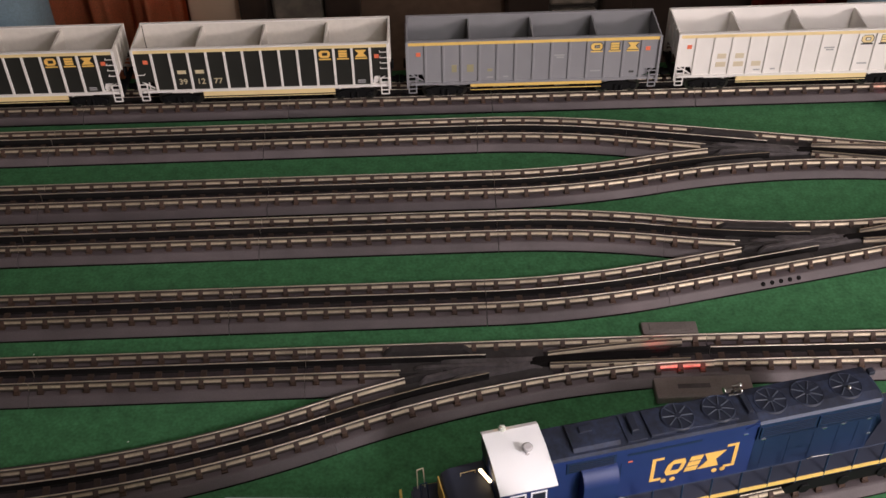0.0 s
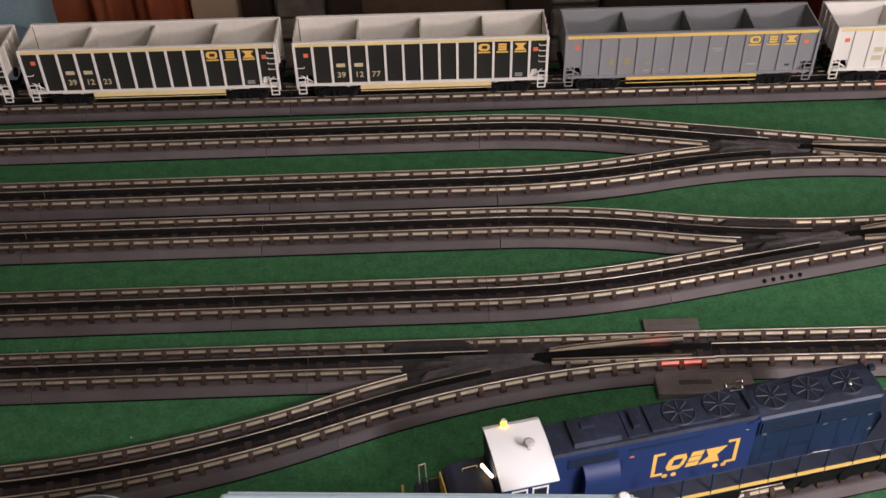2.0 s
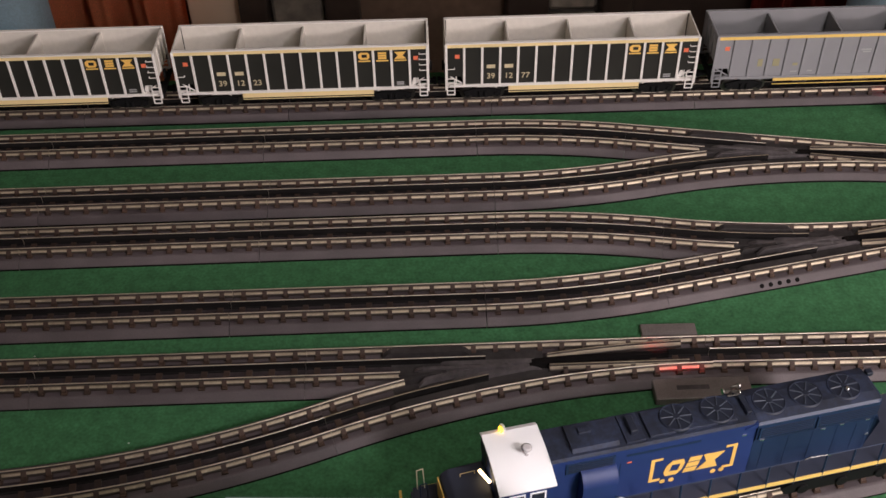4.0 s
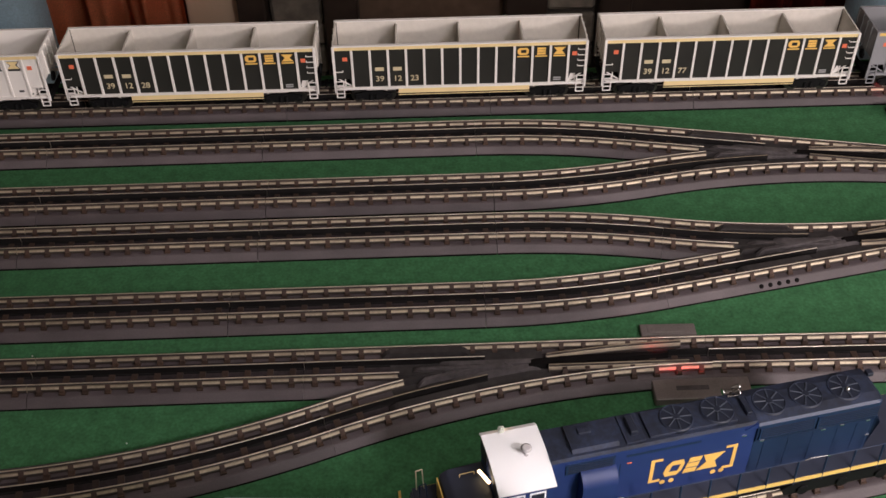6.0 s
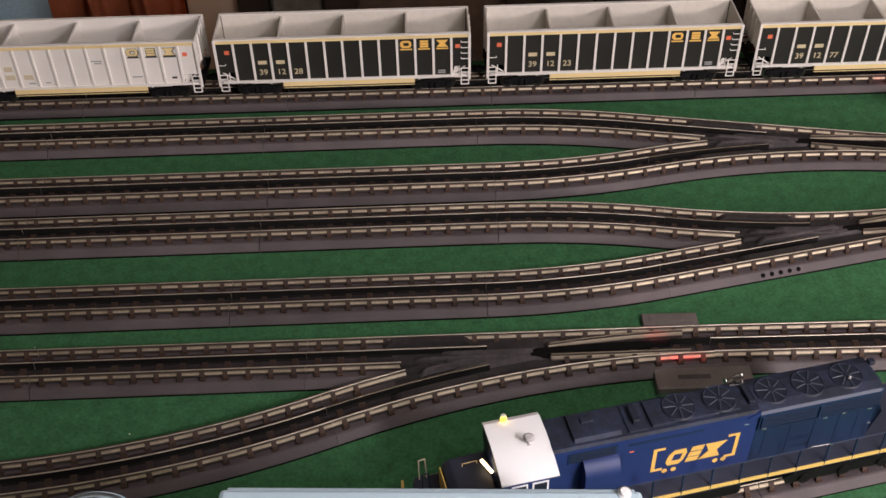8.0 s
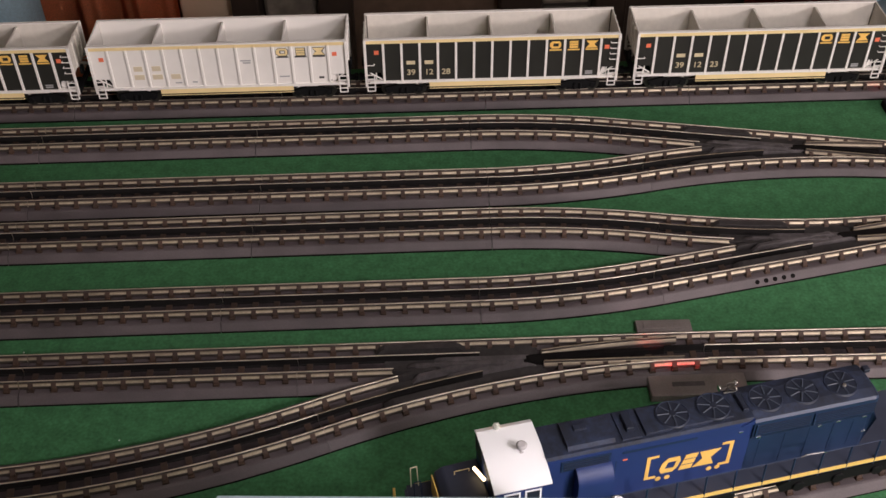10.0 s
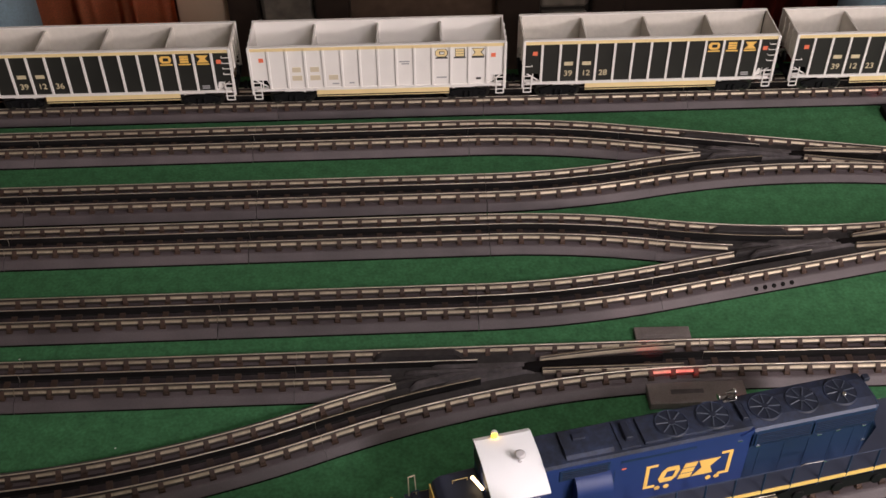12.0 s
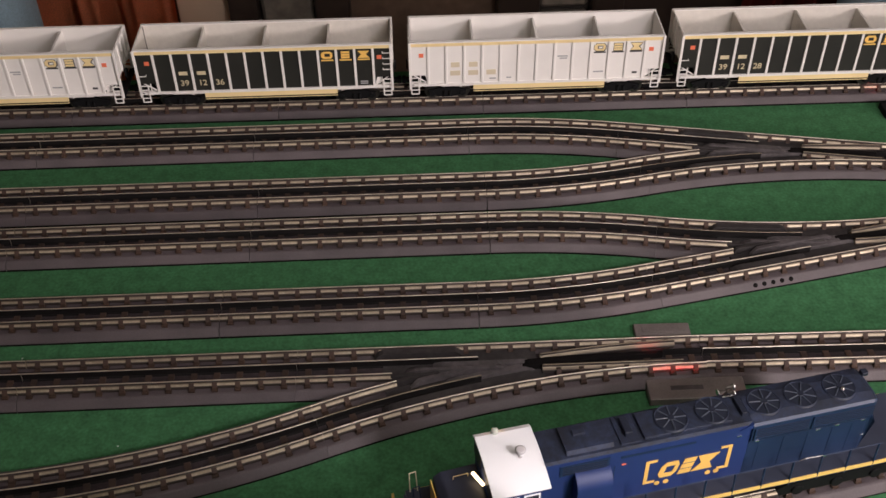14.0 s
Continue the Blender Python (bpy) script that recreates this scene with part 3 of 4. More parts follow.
        prism(bm, [(xa, 0.052), (xb, 0.022), (xb, 0.0208), (xa, 0.0505)], "y", -y + 0.0028, y - 0.0028)
        part("slope_sheet", bm, inside, car)
        bm = bmesh.new()
        box(bm, e * (HALF - 0.003), e * (HALF + 0.002), -y, y, 0.0215, 0.026)
        box(bm, e * (HALF - 0.05), e * HALF, -0.004, 0.004, 0.016, 0.024)
        part("end_beam", bm, BLACK, car)
        bm = bmesh.new()
        box(bm, e * HALF, e * (HALF + 0.0085), -0.003, 0.003, 0.0135, 0.0185, 0, 0.0006)
        box(bm, e * (HALF + 0.006), e * (HALF + 0.0108), -0.0045, 0.0045, 0.0125, 0.0195, 0, 0.001)
        part("coupler", bm, BLACK, car)
        bm = bmesh.new()    # brake gear and platform at the end
        tube(bm, (e * (HALF + 0.003), -0.012, 0.045), (e * (HALF + 0.005), -0.012, 0.045), 0.006, 14)
        part("brake_wheel", bm, BLACK, car)
    bm = bmesh.new()    # hopper floors, one ridge under each cross plate
    for a in (-1, 0, 1):
        prism(bm, [(a * 0.0762 - 0.0381, 0.024), (a * 0.0762, 0.044), (a * 0.0762 + 0.0381, 0.024), (a * 0.0762 + 0.0381, 0.022), (a * 0.0762 - 0.0381, 0.022)],
              "y", -y + 0.0036, y - 0.0036)
    part("hopper_floor", bm, inside, car)
    for x in (-0.0762, 0.0, 0.0762):
        bm = bmesh.new()
        prism(bm, [(-y + 0.003, 0.040), (y - 0.003, 0.040), (y - 0.003, RIM - 0.0045), (y - 0.007, RIM - 0.0035), (-y + 0.007, RIM - 0.0035), (-y + 0.003, RIM - 0.0045)],
              "x", x - 0.0011, x + 0.0011)
        part("cross_plate", bm, inside, car)
    for k in range(4):
        bm = bmesh.new()    # discharge chutes
        x = -0.057 + 0.038 * k
        prism(bm, [(x - 0.016, 0.022), (x + 0.016, 0.022), (x + 0.006, 0.009), (x - 0.006, 0.009)], "y", -0.022, 0.022)
        part("discharge_chute", bm, BLACK, car)
    # marks on the side towards the room
    f = -y + 0.0012
    for k, c in enumerate((10.5, 11.5, 12.5)):
        x = -HALF + c * BAY
        emblem(car, x, 0.0672, 0.0070, 0.0095, f, k, mark, 0.0, None if panel is GREEN_CAR else MARK_DARK)
        b = bmesh.new()
        box(b, x - 0.0072, x + 0.0072, f - 0.0005, f, 0.0643, 0.0659)
        part("emblem_underline", b, MARK_DARK if panel is WHITE_CAR else mark, car)
    if number is not None:
        rows = ((2.5, 0.0052, 0.0505), (3.5, 0.0052, 0.0505))
        if panel is not GREEN_CAR:
            rows += ((2.5, 0.0060, 0.0390), (3.5, 0.0060, 0.0390), (4.5, 0.0056, 0.0390))
        for c, w, z in rows:
            b = bmesh.new()
            h = 0.0048 if panel is GREEN_CAR else 0.0066
            box(b, -HALF + c * BAY - w, -HALF + c * BAY + w, f - 0.0004, f, z, z + h)
            part("number_bar", b, number, car, "faded lettering bar")
    for c in (0.62, 13.35):
        bm = bmesh.new()
        x = -HALF + c * BAY
        box(bm, x - 0.0028, x + 0.0028, f - 0.0004, f, 0.0650, 0.0702)
        part("orange_label", bm, ORANGE, car, "small orange square label")
    small = ((8.45, 0.0062, 0.0615), (8.5, 0.0045, 0.0585), (10.5, 0.006, 0.0385), (5.5, 0.003, 0.034), (4.6, 0.004, 0.0335)) if panel is not GREEN_CAR else ((12.45, 0.0045, 0.0345), (12.45, 0.0045, 0.0318))
    for c, w, z in small:
        x = -HALF + c * BAY
        b = bmesh.new()
        box(b, x - w, x + w, f - 0.0003, f, z - 0.0009, z + 0.0009)
        part("stencil", b, MARK_GREY, car, "tiny grey stencil line")
    if panel is not GREEN_CAR:
        bm = bmesh.new()
        x = -HALF + 12.55 * BAY
        box(bm, x - 0.003, x + 0.003, f - 0.0003, f, 0.0345, 0.0372)
        part("stencil", bm, MARK_DARK, car, "small dark stencil")
    for x in (-0.107, 0.107):
        tr = truck(0.0185, 0.0222)
        tr.parent, tr.location = car, (x, 0, 0)
    return car


WHEEL_R = 0.0087


def wheelset_mesh():
    bm = bmesh.new()
    for s in (-1, 1):
        tube(bm, (0, s * 0.0142, 0), (0, s * 0.0185, 0), WHEEL_R, 24)
        tube(bm, (0, s * 0.0142, 0), (0, s * 0.0150, 0), WHEEL_R + 0.0011, 24)
        tube(bm, (0, s * 0.0185, 0), (0, s * 0.0193, 0), WHEEL_R * 0.45, 16)
    tube(bm, (0, -0.014, 0), (0, 0.014, 0), 0.002, 8)
    return mesh_of("wheelset", bm, STEEL)


WHEELSET = wheelset_mesh()


def truck(wheelbase_half, out):
    bm = bmesh.new()
    for s in (-1, 1):
        yy = sorted((s * 0.0198, s * out))
        w = wheelbase_half
        prism(bm, [(-w - 0.004, 0.0065), (-w + 0.004, 0.0065), (-0.006, 0.0035), (0.006, 0.0035), (w - 0.004, 0.0065), (w + 0.004, 0.0065), (w + 0.005, 0.0125),
                   (0.008, 0.0165), (-0.008, 0.0165), (-w - 0.005, 0.0125)], "y", yy[0], yy[1])
        for x in (-w, w):
            tube(bm, (x, s * (out - 0.001), WHEEL_R), (x, s * (out + 0.0016), WHEEL_R), 0.0032, 10)
        for x in (-0.0035, 0.0035):
            tube(bm, (x, s * (out + 0.0004), 0.005), (x, s * (out + 0.0004), 0.0125), 0.0018, 8)
    box(bm, -0.005, 0.005, -0.022, 0.022, 0.010, 0.0175)
    t = part("truck", bm, BLACK)
    for x in (-wheelbase_half, wheelbase_half):
        w = new("wheelset", WHEELSET)
        w.parent, w.location = t, (x, 0, WHEEL_R)
    return t


GREEN_LABEL = "greenish-black open hopper car with white ribs, on rails"
WHITE_LABEL = "white open hopper car with yellow top stripe, on rails"
green = hopper_car(GREEN_LABEL, GREEN_CAR, WHITE_CAR, CREAM_CAR, SAND, SAND, GOLD, PALE_GOLD)
white = hopper_car(WHITE_LABEL, WHITE_CAR, WHITE_CAR, WHITE_CAR, SAND, SAND, SAND, TAN_MARK)
grey = hopper_car("mid-grey open hopper car with yellow stripes, on rails", GREY_CAR, GREY_CAR, SHADE_CAR, YELLOW, YELLOW, YELLOW, None)
OLIVE = material("faded_olive_lettering", (0.32, 0.29, 0.17), 0.5)
for c_, w_ in ((2.6, 0.003), (3.5, 0.004), (4.6, 0.003)):
    bm = bmesh.new()
    box(bm, -HALF + c_ * BAY - w_, -HALF + c_ * BAY + w_, -WIDE + 0.0008, -WIDE + 0.0012, 0.042, 0.052 if c_ != 4.6 else 0.0455)
    part("number_bar", bm, OLIVE, grey, "faded olive lettering bar")
TRAIN = [white, grey, green] + [copy_thing(green, pose(0, 0, 0)) for _ in range(2)] + [copy_thing(white, pose(0, 0, 0)), copy_thing(green, pose(0, 0, 0)), copy_thing(white, pose(0, 0, 0))]
for i_, last in ((2, "77"), (3, "23"), (4, "28"), (6, "36")):
    for c_, text_ in ((2.5, "39"), (3.5, "12"), (4.45, last)):
        digits(TRAIN[i_], text_, -HALF + c_ * BAY, 0.0360, -WIDE + 0.0010, 0.0106, PALE_GOLD)


# ---- locomotive ----
def locomotive():
    lo = empty("diesel_locomotive", pose(0.284, 0.535, RAIL_Z, 0, 0, math.degrees(LOCO_H)), "dark blue model diesel locomotive with a white cab roof", "model locomotive")
    bm = bmesh.new()
    box(bm, -0.302, 0.118, -0.031, 0.031, 0.0270, 0.034)
    part("walkway_deck", bm, LOCO_GREY, lo, "slate grey walkway")
    for s in (-1, 1):
        bm = bmesh.new()
        box(bm, -0.296, 0.112, s * 0.0308, s * 0.0318, 0.0293, 0.0332)
        part("side_stripe", bm, YELLOW, lo, "yellow sill stripe")
    bm = bmesh.new()    # frame and fuel tank under the deck
    box(bm, -0.29, 0.105, -0.018, 0.018, 0.017, 0.027)
    box(bm, -0.145, -0.045, -0.028, 0.028, 0.006, 0.024, 0, 0.004)
    part("fuel_tank", bm, BLACK, lo)

    def hood_section(name, u0, u1, profile, mat, roof_from):
        b = bmesh.new()
        prism(b, profile, "x", u0, u1)
        if name == "radiator_hood":     # the tail end is rounded off
            tail = [e for e in b.edges if all(abs(v.co.x - u1) < 1e-6 and v.co.z > 0.03 for v in e.verts) and max(v.co.z for v in e.verts) > 0.05]
            bmesh.ops.bevel(b, geom=tail, offset=0.0045, segments=3, profile=0.5, affect="EDGES")
        b.normal_update()
        for f in b.faces:
            f.material_index = 1 if f.calc_center_median().z > roof_from and abs(f.normal.x) < 0.6 else 0
        return part(name, b, [mat, LOCO_ROOF], lo)

    w = 0.0165
    hood_section("hood", -0.2043, -0.0395, [(-w, 0.034), (-w, 0.0940), (-w + 0.0016, 0.0965), (w - 0.0016, 0.0965), (w, 0.0940), (w, 0.034)], LOCO_BLUE, 0.0945)
    w2 = 0.0182
    # the weaker light on the rear hood is put into its darker blue
    hood_section("radiator_hood", -0.0393, 0.0665,
                 [(-w, 0.034), (-w, 0.072), (-w2, 0.0765), (-w2, 0.0928), (-w2 + 0.0016, 0.0950), (-0.009, 0.0968), (0.009, 0.0968), (w2 - 0.0016, 0.0950), (w2, 0.0928), (w2, 0.0765), (w, 0.072), (w, 0.034)],
                 LOCO_DARK, 0.0940)
    bm = bmesh.new()    # wedge where the radiator hood steps out
    prism(bm, [(-0.050, 0.0905), (-0.0395, 0.0905), (-0.0395, 0.0960)], "y", -w2 + 0.0004, w2 - 0.0004)
    part("hood_wedge", bm, LOCO_BLUE, lo)
    # door seams, hinges and latches
    for u in (-0.149, -0.03, -0.009, 0.012, 0.033, 0.05):
        bm = bmesh.new()
        box(bm, u - 0.00025, u + 0.00025, -w - 0.0003, -w + 0.0005, 0.036, 0.070 if u > -0.04 else 0.078)
        part("door_seam", bm, LOCO_DARK, lo)
    for u, z in ((-0.049, 0.083), (-0.0335, 0.0745), (0.0585, 0.071), (0.036, 0.0715), (0.02, 0.0705), (0.0625, 0.052), (-0.142, 0.078)):
        bm = bmesh.new()
        box(bm, u - 0.0018, u + 0.0018, -(w2 if z > 0.073 and u > -0.04 else w) - 0.0006, -w + 0.001, z - 0.0005, z + 0.0005)
        part("latch", bm, CHROME if u > -0.1 else ORANGE, lo, "small bright latch")
    for u0, u1 in ((-0.036, 0.0085), (0.0125, 0.0635)):    # radiator intake grilles
        bm = bmesh.new()
        box(bm, u0, u1, -w2 - 0.0004, -w2 + 0.001, 0.0775, 0.0885)
        g = part("intake_grille", bm, FAN_BLACK, lo, "dark intake grille")
        for k in range(5):
            b = bmesh.new()
            z = 0.0787 + k * 0.0022
            box(b, u0 + 0.0006, u1 - 0.0006, -w2 - 0.0009, -w2, z - 0.0003, z + 0.0003)
            part("grille_slat", b, LOCO_DARK, g)
        bm = bmesh.new()
        box(bm, u0 - 0.0016, u0, -w2 - 0.0012, -w2 + 0.001, 0.0765, 0.090)
        part("grille_post", bm, LOCO_DARK, lo)
    bm = bmesh.new()    # long slot below the roof edge
    box(bm, -0.145, -0.085, -w - 0.0004, -w + 0.001, 0.0855, 0.0880)
    part("vent_slot", bm, LOCO_DARK, lo)
    bm = bmesh.new()    # blower housing beside the hood
    prof = [(-w + 0.001, 0.034), (-0.0275, 0.034), (-0.0275, 0.068)] + [(-w + 0.001 - 0.012 * math.cos(a), 0.068 + 0.013 * math.sin(a)) for a in (0.2, 0.4, 0.6, 0.8, 1.0, 1.2, 1.4, 1.57)]
    for f_ in prism(bm, prof, "x", -0.1815, -0.1535)[2:]:
        f_.smooth = True
    bm.normal_update()
    for e_ in bm.edges:
        e_.smooth = e_.calc_face_angle(0.0) < 0.5
    part("blower_housing", bm, LOCO_BLUE, lo, "rounded blue blower housing")
    bm = bmesh.new()
    box(bm, -0.193, -0.154, -w - 0.0007, -w + 0.001, 0.0785, 0.0905)
    g = part("brake_grille", bm, LOCO_DARK, lo)
    for k in range(4):
        b = bmesh.new()
        z = 0.081 + 0.0024 * k
        box(b, -0.191, -0.156, -w - 0.0012, -w, z - 0.0003, z + 0.0003)
        part("grille_slat", b, FAN_BLACK, g)
    bm = bmesh.new()    # sloped filter box on the roof behind the cab
    prism(bm, [(-w + 0.001, 0.0925), (-w + 0.006, 0.0995), (0.012, 0.0995), (0.0155, 0.0955), (0.0155, 0.092), (-w + 0.001, 0.092)], "x", -0.187, -0.150)
    part("roof_filter_box", bm, LOCO_ROOF, lo)
    bm = bmesh.new()
    box(bm, -0.178, -0.168, 0.0015, 0.007, 0.0990, 0.1015, 0, 0.0006)
    part("lifting_lug", bm, LOCO_ROOF, lo)
    bm = bmesh.new()    # exhaust stack and hatch ribs
    box(bm, -0.1395, -0.1335, -0.007, 0.009, 0.0960, 0.1022, 0, 0.0008)
    part("exhaust_outlet", bm, FAN_BLACK, lo)
    bm = bmesh.new()
    box(bm, -0.1445, -0.129, -0.013, 0.013, 0.0960, 0.0978, 0, 0.0005)
    part("hatch_plate", bm, LOCO_ROOF, lo)
    bm = bmesh.new()
    box(bm, -0.126, -0.055, -0.0125, 0.0125, 0.0960, 0.0990, 0, 0.0008)
    part("dynamic_brake_hatch", bm, LOCO_ROOF, lo)
    for u in (-0.1005, -0.0672, -0.0235, 0.0073, 0.0402):
        zt = 0.0990 if u < -0.05 else 0.0962
        bm = bmesh.new()
        tube(bm, (u, 0, zt - 0.002), (u, 0, zt + 0.0012), 0.0136, 28, 0.0130)
        fan = part("roof_fan", bm, FAN_BLACK, lo, "round black cooling fan")
        bm = bmesh.new()
        n = 32
        rings = [[bm.verts.new((u + r * math.cos(2 * math.pi * i / n), r * math.sin(2 * math.pi * i / n), zt + z)) for i in range(n)]
                 for r, z in ((0.0119, 0.0010), (0.0121, 0.0017), (0.0126, 0.0018), (0.0130, 0.0010))]
        for a, b_ in zip(rings, rings[1:]):
            for i in range(n):
                bm.faces.new((a[i], b_[i], b_[(i + 1) % n], a[(i + 1) % n]))
        part("fan_rim", bm, LOCO_ROOF, fan)
        for k in range(8):
            b = bmesh.new()
            a = k * math.pi / 4 + u * 40
            ca, sa = math.cos(a), math.sin(a)
            p0, p1 = Vector((u + 0.0022 * ca, 0.0022 * sa, zt + 0.0019)), Vector((u + 0.0117 * ca, 0.0117 * sa, zt + 0.0019))
            tube(b, p0, p1, 0.00055, 5)
            part("fan_blade", b, FAN_BLADE, fan)
        b = bmesh.new()
        tube(b, (u, 0, zt + 0.001), (u, 0, zt + 0.0026), 0.0026, 12)
        part("fan_hub", b, FAN_BLACK, fan)
    # horn cluster on the far roof edge
    bm = bmesh.new()
    for dv, du in ((0.0, -0.006), (0.0025, 0.006), (-0.002, 0.004)):
        tube(bm, (-0.050, 0.0125 + dv, 0.1035), (-0.050 + du, 0.0125 + dv, 0.1035), 0.0006, 8, 0.0022)
    tube(bm, (-0.050, 0.0125, 0.096), (-0.050, 0.0125, 0.1045), 0.001, 8)
    part("horn", bm, STEEL, lo, "dark steel three-chime horn")
    bm = bmesh.new()
    for du, dv in ((-0.0062, 0.0), (0.0064, 0.0025), (0.0042, -0.0035)):
        tube(bm, (-0.050 + du, 0.0125 + dv, 0.1035), (-0.050 + du * 1.25, 0.0125 + dv, 0.1035), 0.0023, 10, 0.0026)
    box(bm, -0.0545, -0.0455, 0.0085, 0.0102, 0.1000, 0.1012, 0, 0.0003)
    part("horn_bell", bm, CHROME, lo, "bright horn mouths")
    bm = bmesh.new()
    tube(bm, (0.0405, -0.0045, 0.0970), (0.0405, -0.0045, 0.1008), 0.0022, 12, 0.0012)
    part("roof_stud", bm, CHROME, lo, "shiny metal stud")
    bm = bmesh.new()
    box(bm, -0.046, -0.0415, -0.009, 0.008, 0.0960, 0.1003, 0, 0.0006)
    part("roof_rib", bm, FAN_BLACK, lo)
    # rear light cluster
    bm = bmesh.new()
    box(bm, 0.064, 0.0695, 0.006, 0.0115, 0.095, 0.0990, 0, 0.0008)
    part("rear_headlight", bm, FAN_BLACK, lo)
    # nose and cab
    bm = bmesh.new()
    prism(bm, [(-0.2475, 0.034), (-0.2475, 0.0665), (-0.276, 0.0645), (-0.282, 0.060), (-0.2835, 0.034)], "y", -0.0205, 0.0205)
    bmesh.ops.bevel(bm, geom=[e for e in bm.edges], offset=0.0016, segments=2, profile=0.5, affect="EDGES")
    part("nose", bm, LOCO_GREY, lo, "dark slate low nose")
    bm = bmesh.new()
    prism(bm, [(-0.0195, 0.036), (0.0195, 0.036), (0.0195, 0.0575), (0.0, 0.0605), (-0.0195, 0.0575)], "x", -0.2842, -0.2832)
    part("nose_panel", bm, YELLOW, lo, "yellow nose front")
    bm = bmesh.new()
    for p_, q_ in (((-0.268, 0.010, 0.0645), (-0.268, 0.010, 0.0685)), ((-0.268, 0.010, 0.0685), (-0.2565, 0.010, 0.0692)), ((-0.2565, 0.010, 0.0692), (-0.2565, 0.010, 0.0650))):
        tube(bm, p_, q_, 0.00035, 6)
    part("nose_grab_iron", bm, SAND, lo)
    bm = bmesh.new()
    prism(bm, [(-0.0298, 0.034), (-0.0298, 0.0880), (-0.0170, 0.0925), (0.0200, 0.0938), (0.0250, 0.0910), (0.0270, 0.034)], "x", -0.2465, -0.2060)
    cab = part("cab", bm, LOCO_BLUE, lo)
    for u in (-0.2405, -0.2245):
        b = bmesh.new()
        box(b, u, u + 0.0125, -0.0304, -0.029, 0.069, 0.0835)
        part("side_window_frame", b, CAB_WHITE, cab, "white window frame")
        b = bmesh.new()
        box(b, u + 0.0014, u + 0.0111, -0.0308, -0.029, 0.0704, 0.0821)
        part("side_window_pane", b, FAN_BLACK, cab)
    for v0, v1 in ((-0.027, -0.010), (0.010, 0.027)):
        b = bmesh.new()
        box(b, -0.2472, -0.246, v0, v1, 0.071, 0.087)
        part("windshield", b, FAN_BLACK, cab)
    bm = bmesh.new()
    outer = [(-0.0315 + 0.0355 * k / 9, 0.0966 - 0.0071 * (1 - k / 9) ** 2) for k in range(10)] + [(0.0215, 0.0958), (0.0262, 0.0930)]
    inner = [(v, z - 0.0015) for v, z in reversed(outer)]
    for f_ in prism(bm, outer + inner, "x", -0.2485, -0.2045)[2:]:
        f_.smooth = True
    bm.normal_update()
    for e_ in bm.edges:
        e_.smooth = e_.calc_face_angle(0.0) < 0.4
    part("cab_roof", bm, CAB_WHITE, lo, "glossy white cab roof")
    bm = bmesh.new()    # mushroom antenna: foot, stem and flat cap
    tube(bm, (-0.2205, -0.004, 0.0948), (-0.2205, -0.004, 0.0962), 0.0018, 12)
    tube(bm, (-0.2205, -0.004, 0.0955), (-0.2205, -0.004, 0.1030), 0.0008, 8)
    tube(bm, (-0.2205, -0.004, 0.1026), (-0.2205, -0.004, 0.1042), 0.0038, 16, 0.0042)
    tube(bm, (-0.2205, -0.004, 0.1042), (-0.2205, -0.004, 0.1052), 0.0042, 16, 0.0026)
    part("roof_antenna", bm, ANTENNA_GREY, lo, "small pale grey roof antenna")
    bm = bmesh.new()
    tube(bm, BAR_A, BAR_B, 0.0014, 10)
    part("lit_number_board", bm, LAMP, lo, "glowing warm white lamp bar")
    bm = bmesh.new()
    tube(bm, (-0.2325, 0.0225, 0.0915), (-0.2325, 0.0225, 0.0955), 0.0027, 14)
    base = part("beacon_base", bm, CLEAR_LENS, lo)
    bm = bmesh.new()    # half of the turning lens is lit
    for first, r, top, mi in ((0.0, 0.0027, 0.0058, 0), (math.pi, 0.0023, 0.0037, 1)):
        arc = [first + k * math.pi / 12 for k in range(13)]
        for k_, z0, z1 in ((1.0, 0.0, 0.72 * top), (0.72, 0.72 * top, top)):
            prism(bm, [(k_ * r * math.cos(a), k_ * r * math.sin(a)) for a in arc], "z", z0, z1, mi)
    lens = part("beacon_lens", bm, [CLEAR_LENS, AMBER], lo, "turning amber beacon lens")
    lens.location = (-0.2325, 0.0225, 0.0955)
    # gold emblem on the hood side: brackets, dots and block shapes
    f = -w - 0.0004
    for u0, d in ((-0.1235, 1), (-0.0525, -1)):
        bm = bmesh.new()
        e = u0 + d * 0.003
        g = u0 + d * 0.0095
        prism(bm, [(u0, 0.0465), (g, 0.0465), (g, 0.0490), (e, 0.0490), (e, 0.0720), (g, 0.0720), (g, 0.0745), (u0, 0.0745)], "y", f, f + 0.001)
        part("emblem_bracket", bm, GOLD, lo, "gold bracket")
    for u in (-0.1115, -0.1040, -0.0690, -0.0620):
        bm = bmesh.new()
        tube(bm, (u, f, 0.0445), (u, f + 0.001, 0.0445), 0.0023, 14)
        part("emblem_dot", bm, GOLD, lo)
    for k, (u, hw) in enumerate(((-0.1055, 0.0078), (-0.0905, 0.0072), (-0.0755, 0.0088))):
        emblem(lo, u, 0.0510, hw, 0.0175, f + 0.0003, k, GOLD, 0.25)
    # handrails along both walkways
    for s in (-1, 1):
        for k in range(12):
            u = -0.1995 + 0.0245 * k
            b = bmesh.new()
            tube(b, (u, s * 0.0312, 0.0265), (u - 0.0012, s * 0.0312, 0.0560), 0.0008, 6)
            part("stanchion", b, LOCO_DARK, lo)
        b = bmesh.new()
        tube(b, (-0.2, s * 0.0312, 0.0560), (0.072, s * 0.0312, 0.0560), 0.0004, 6)
        part("handrail", b, LOCO_DARK, lo)
    b = bmesh.new()
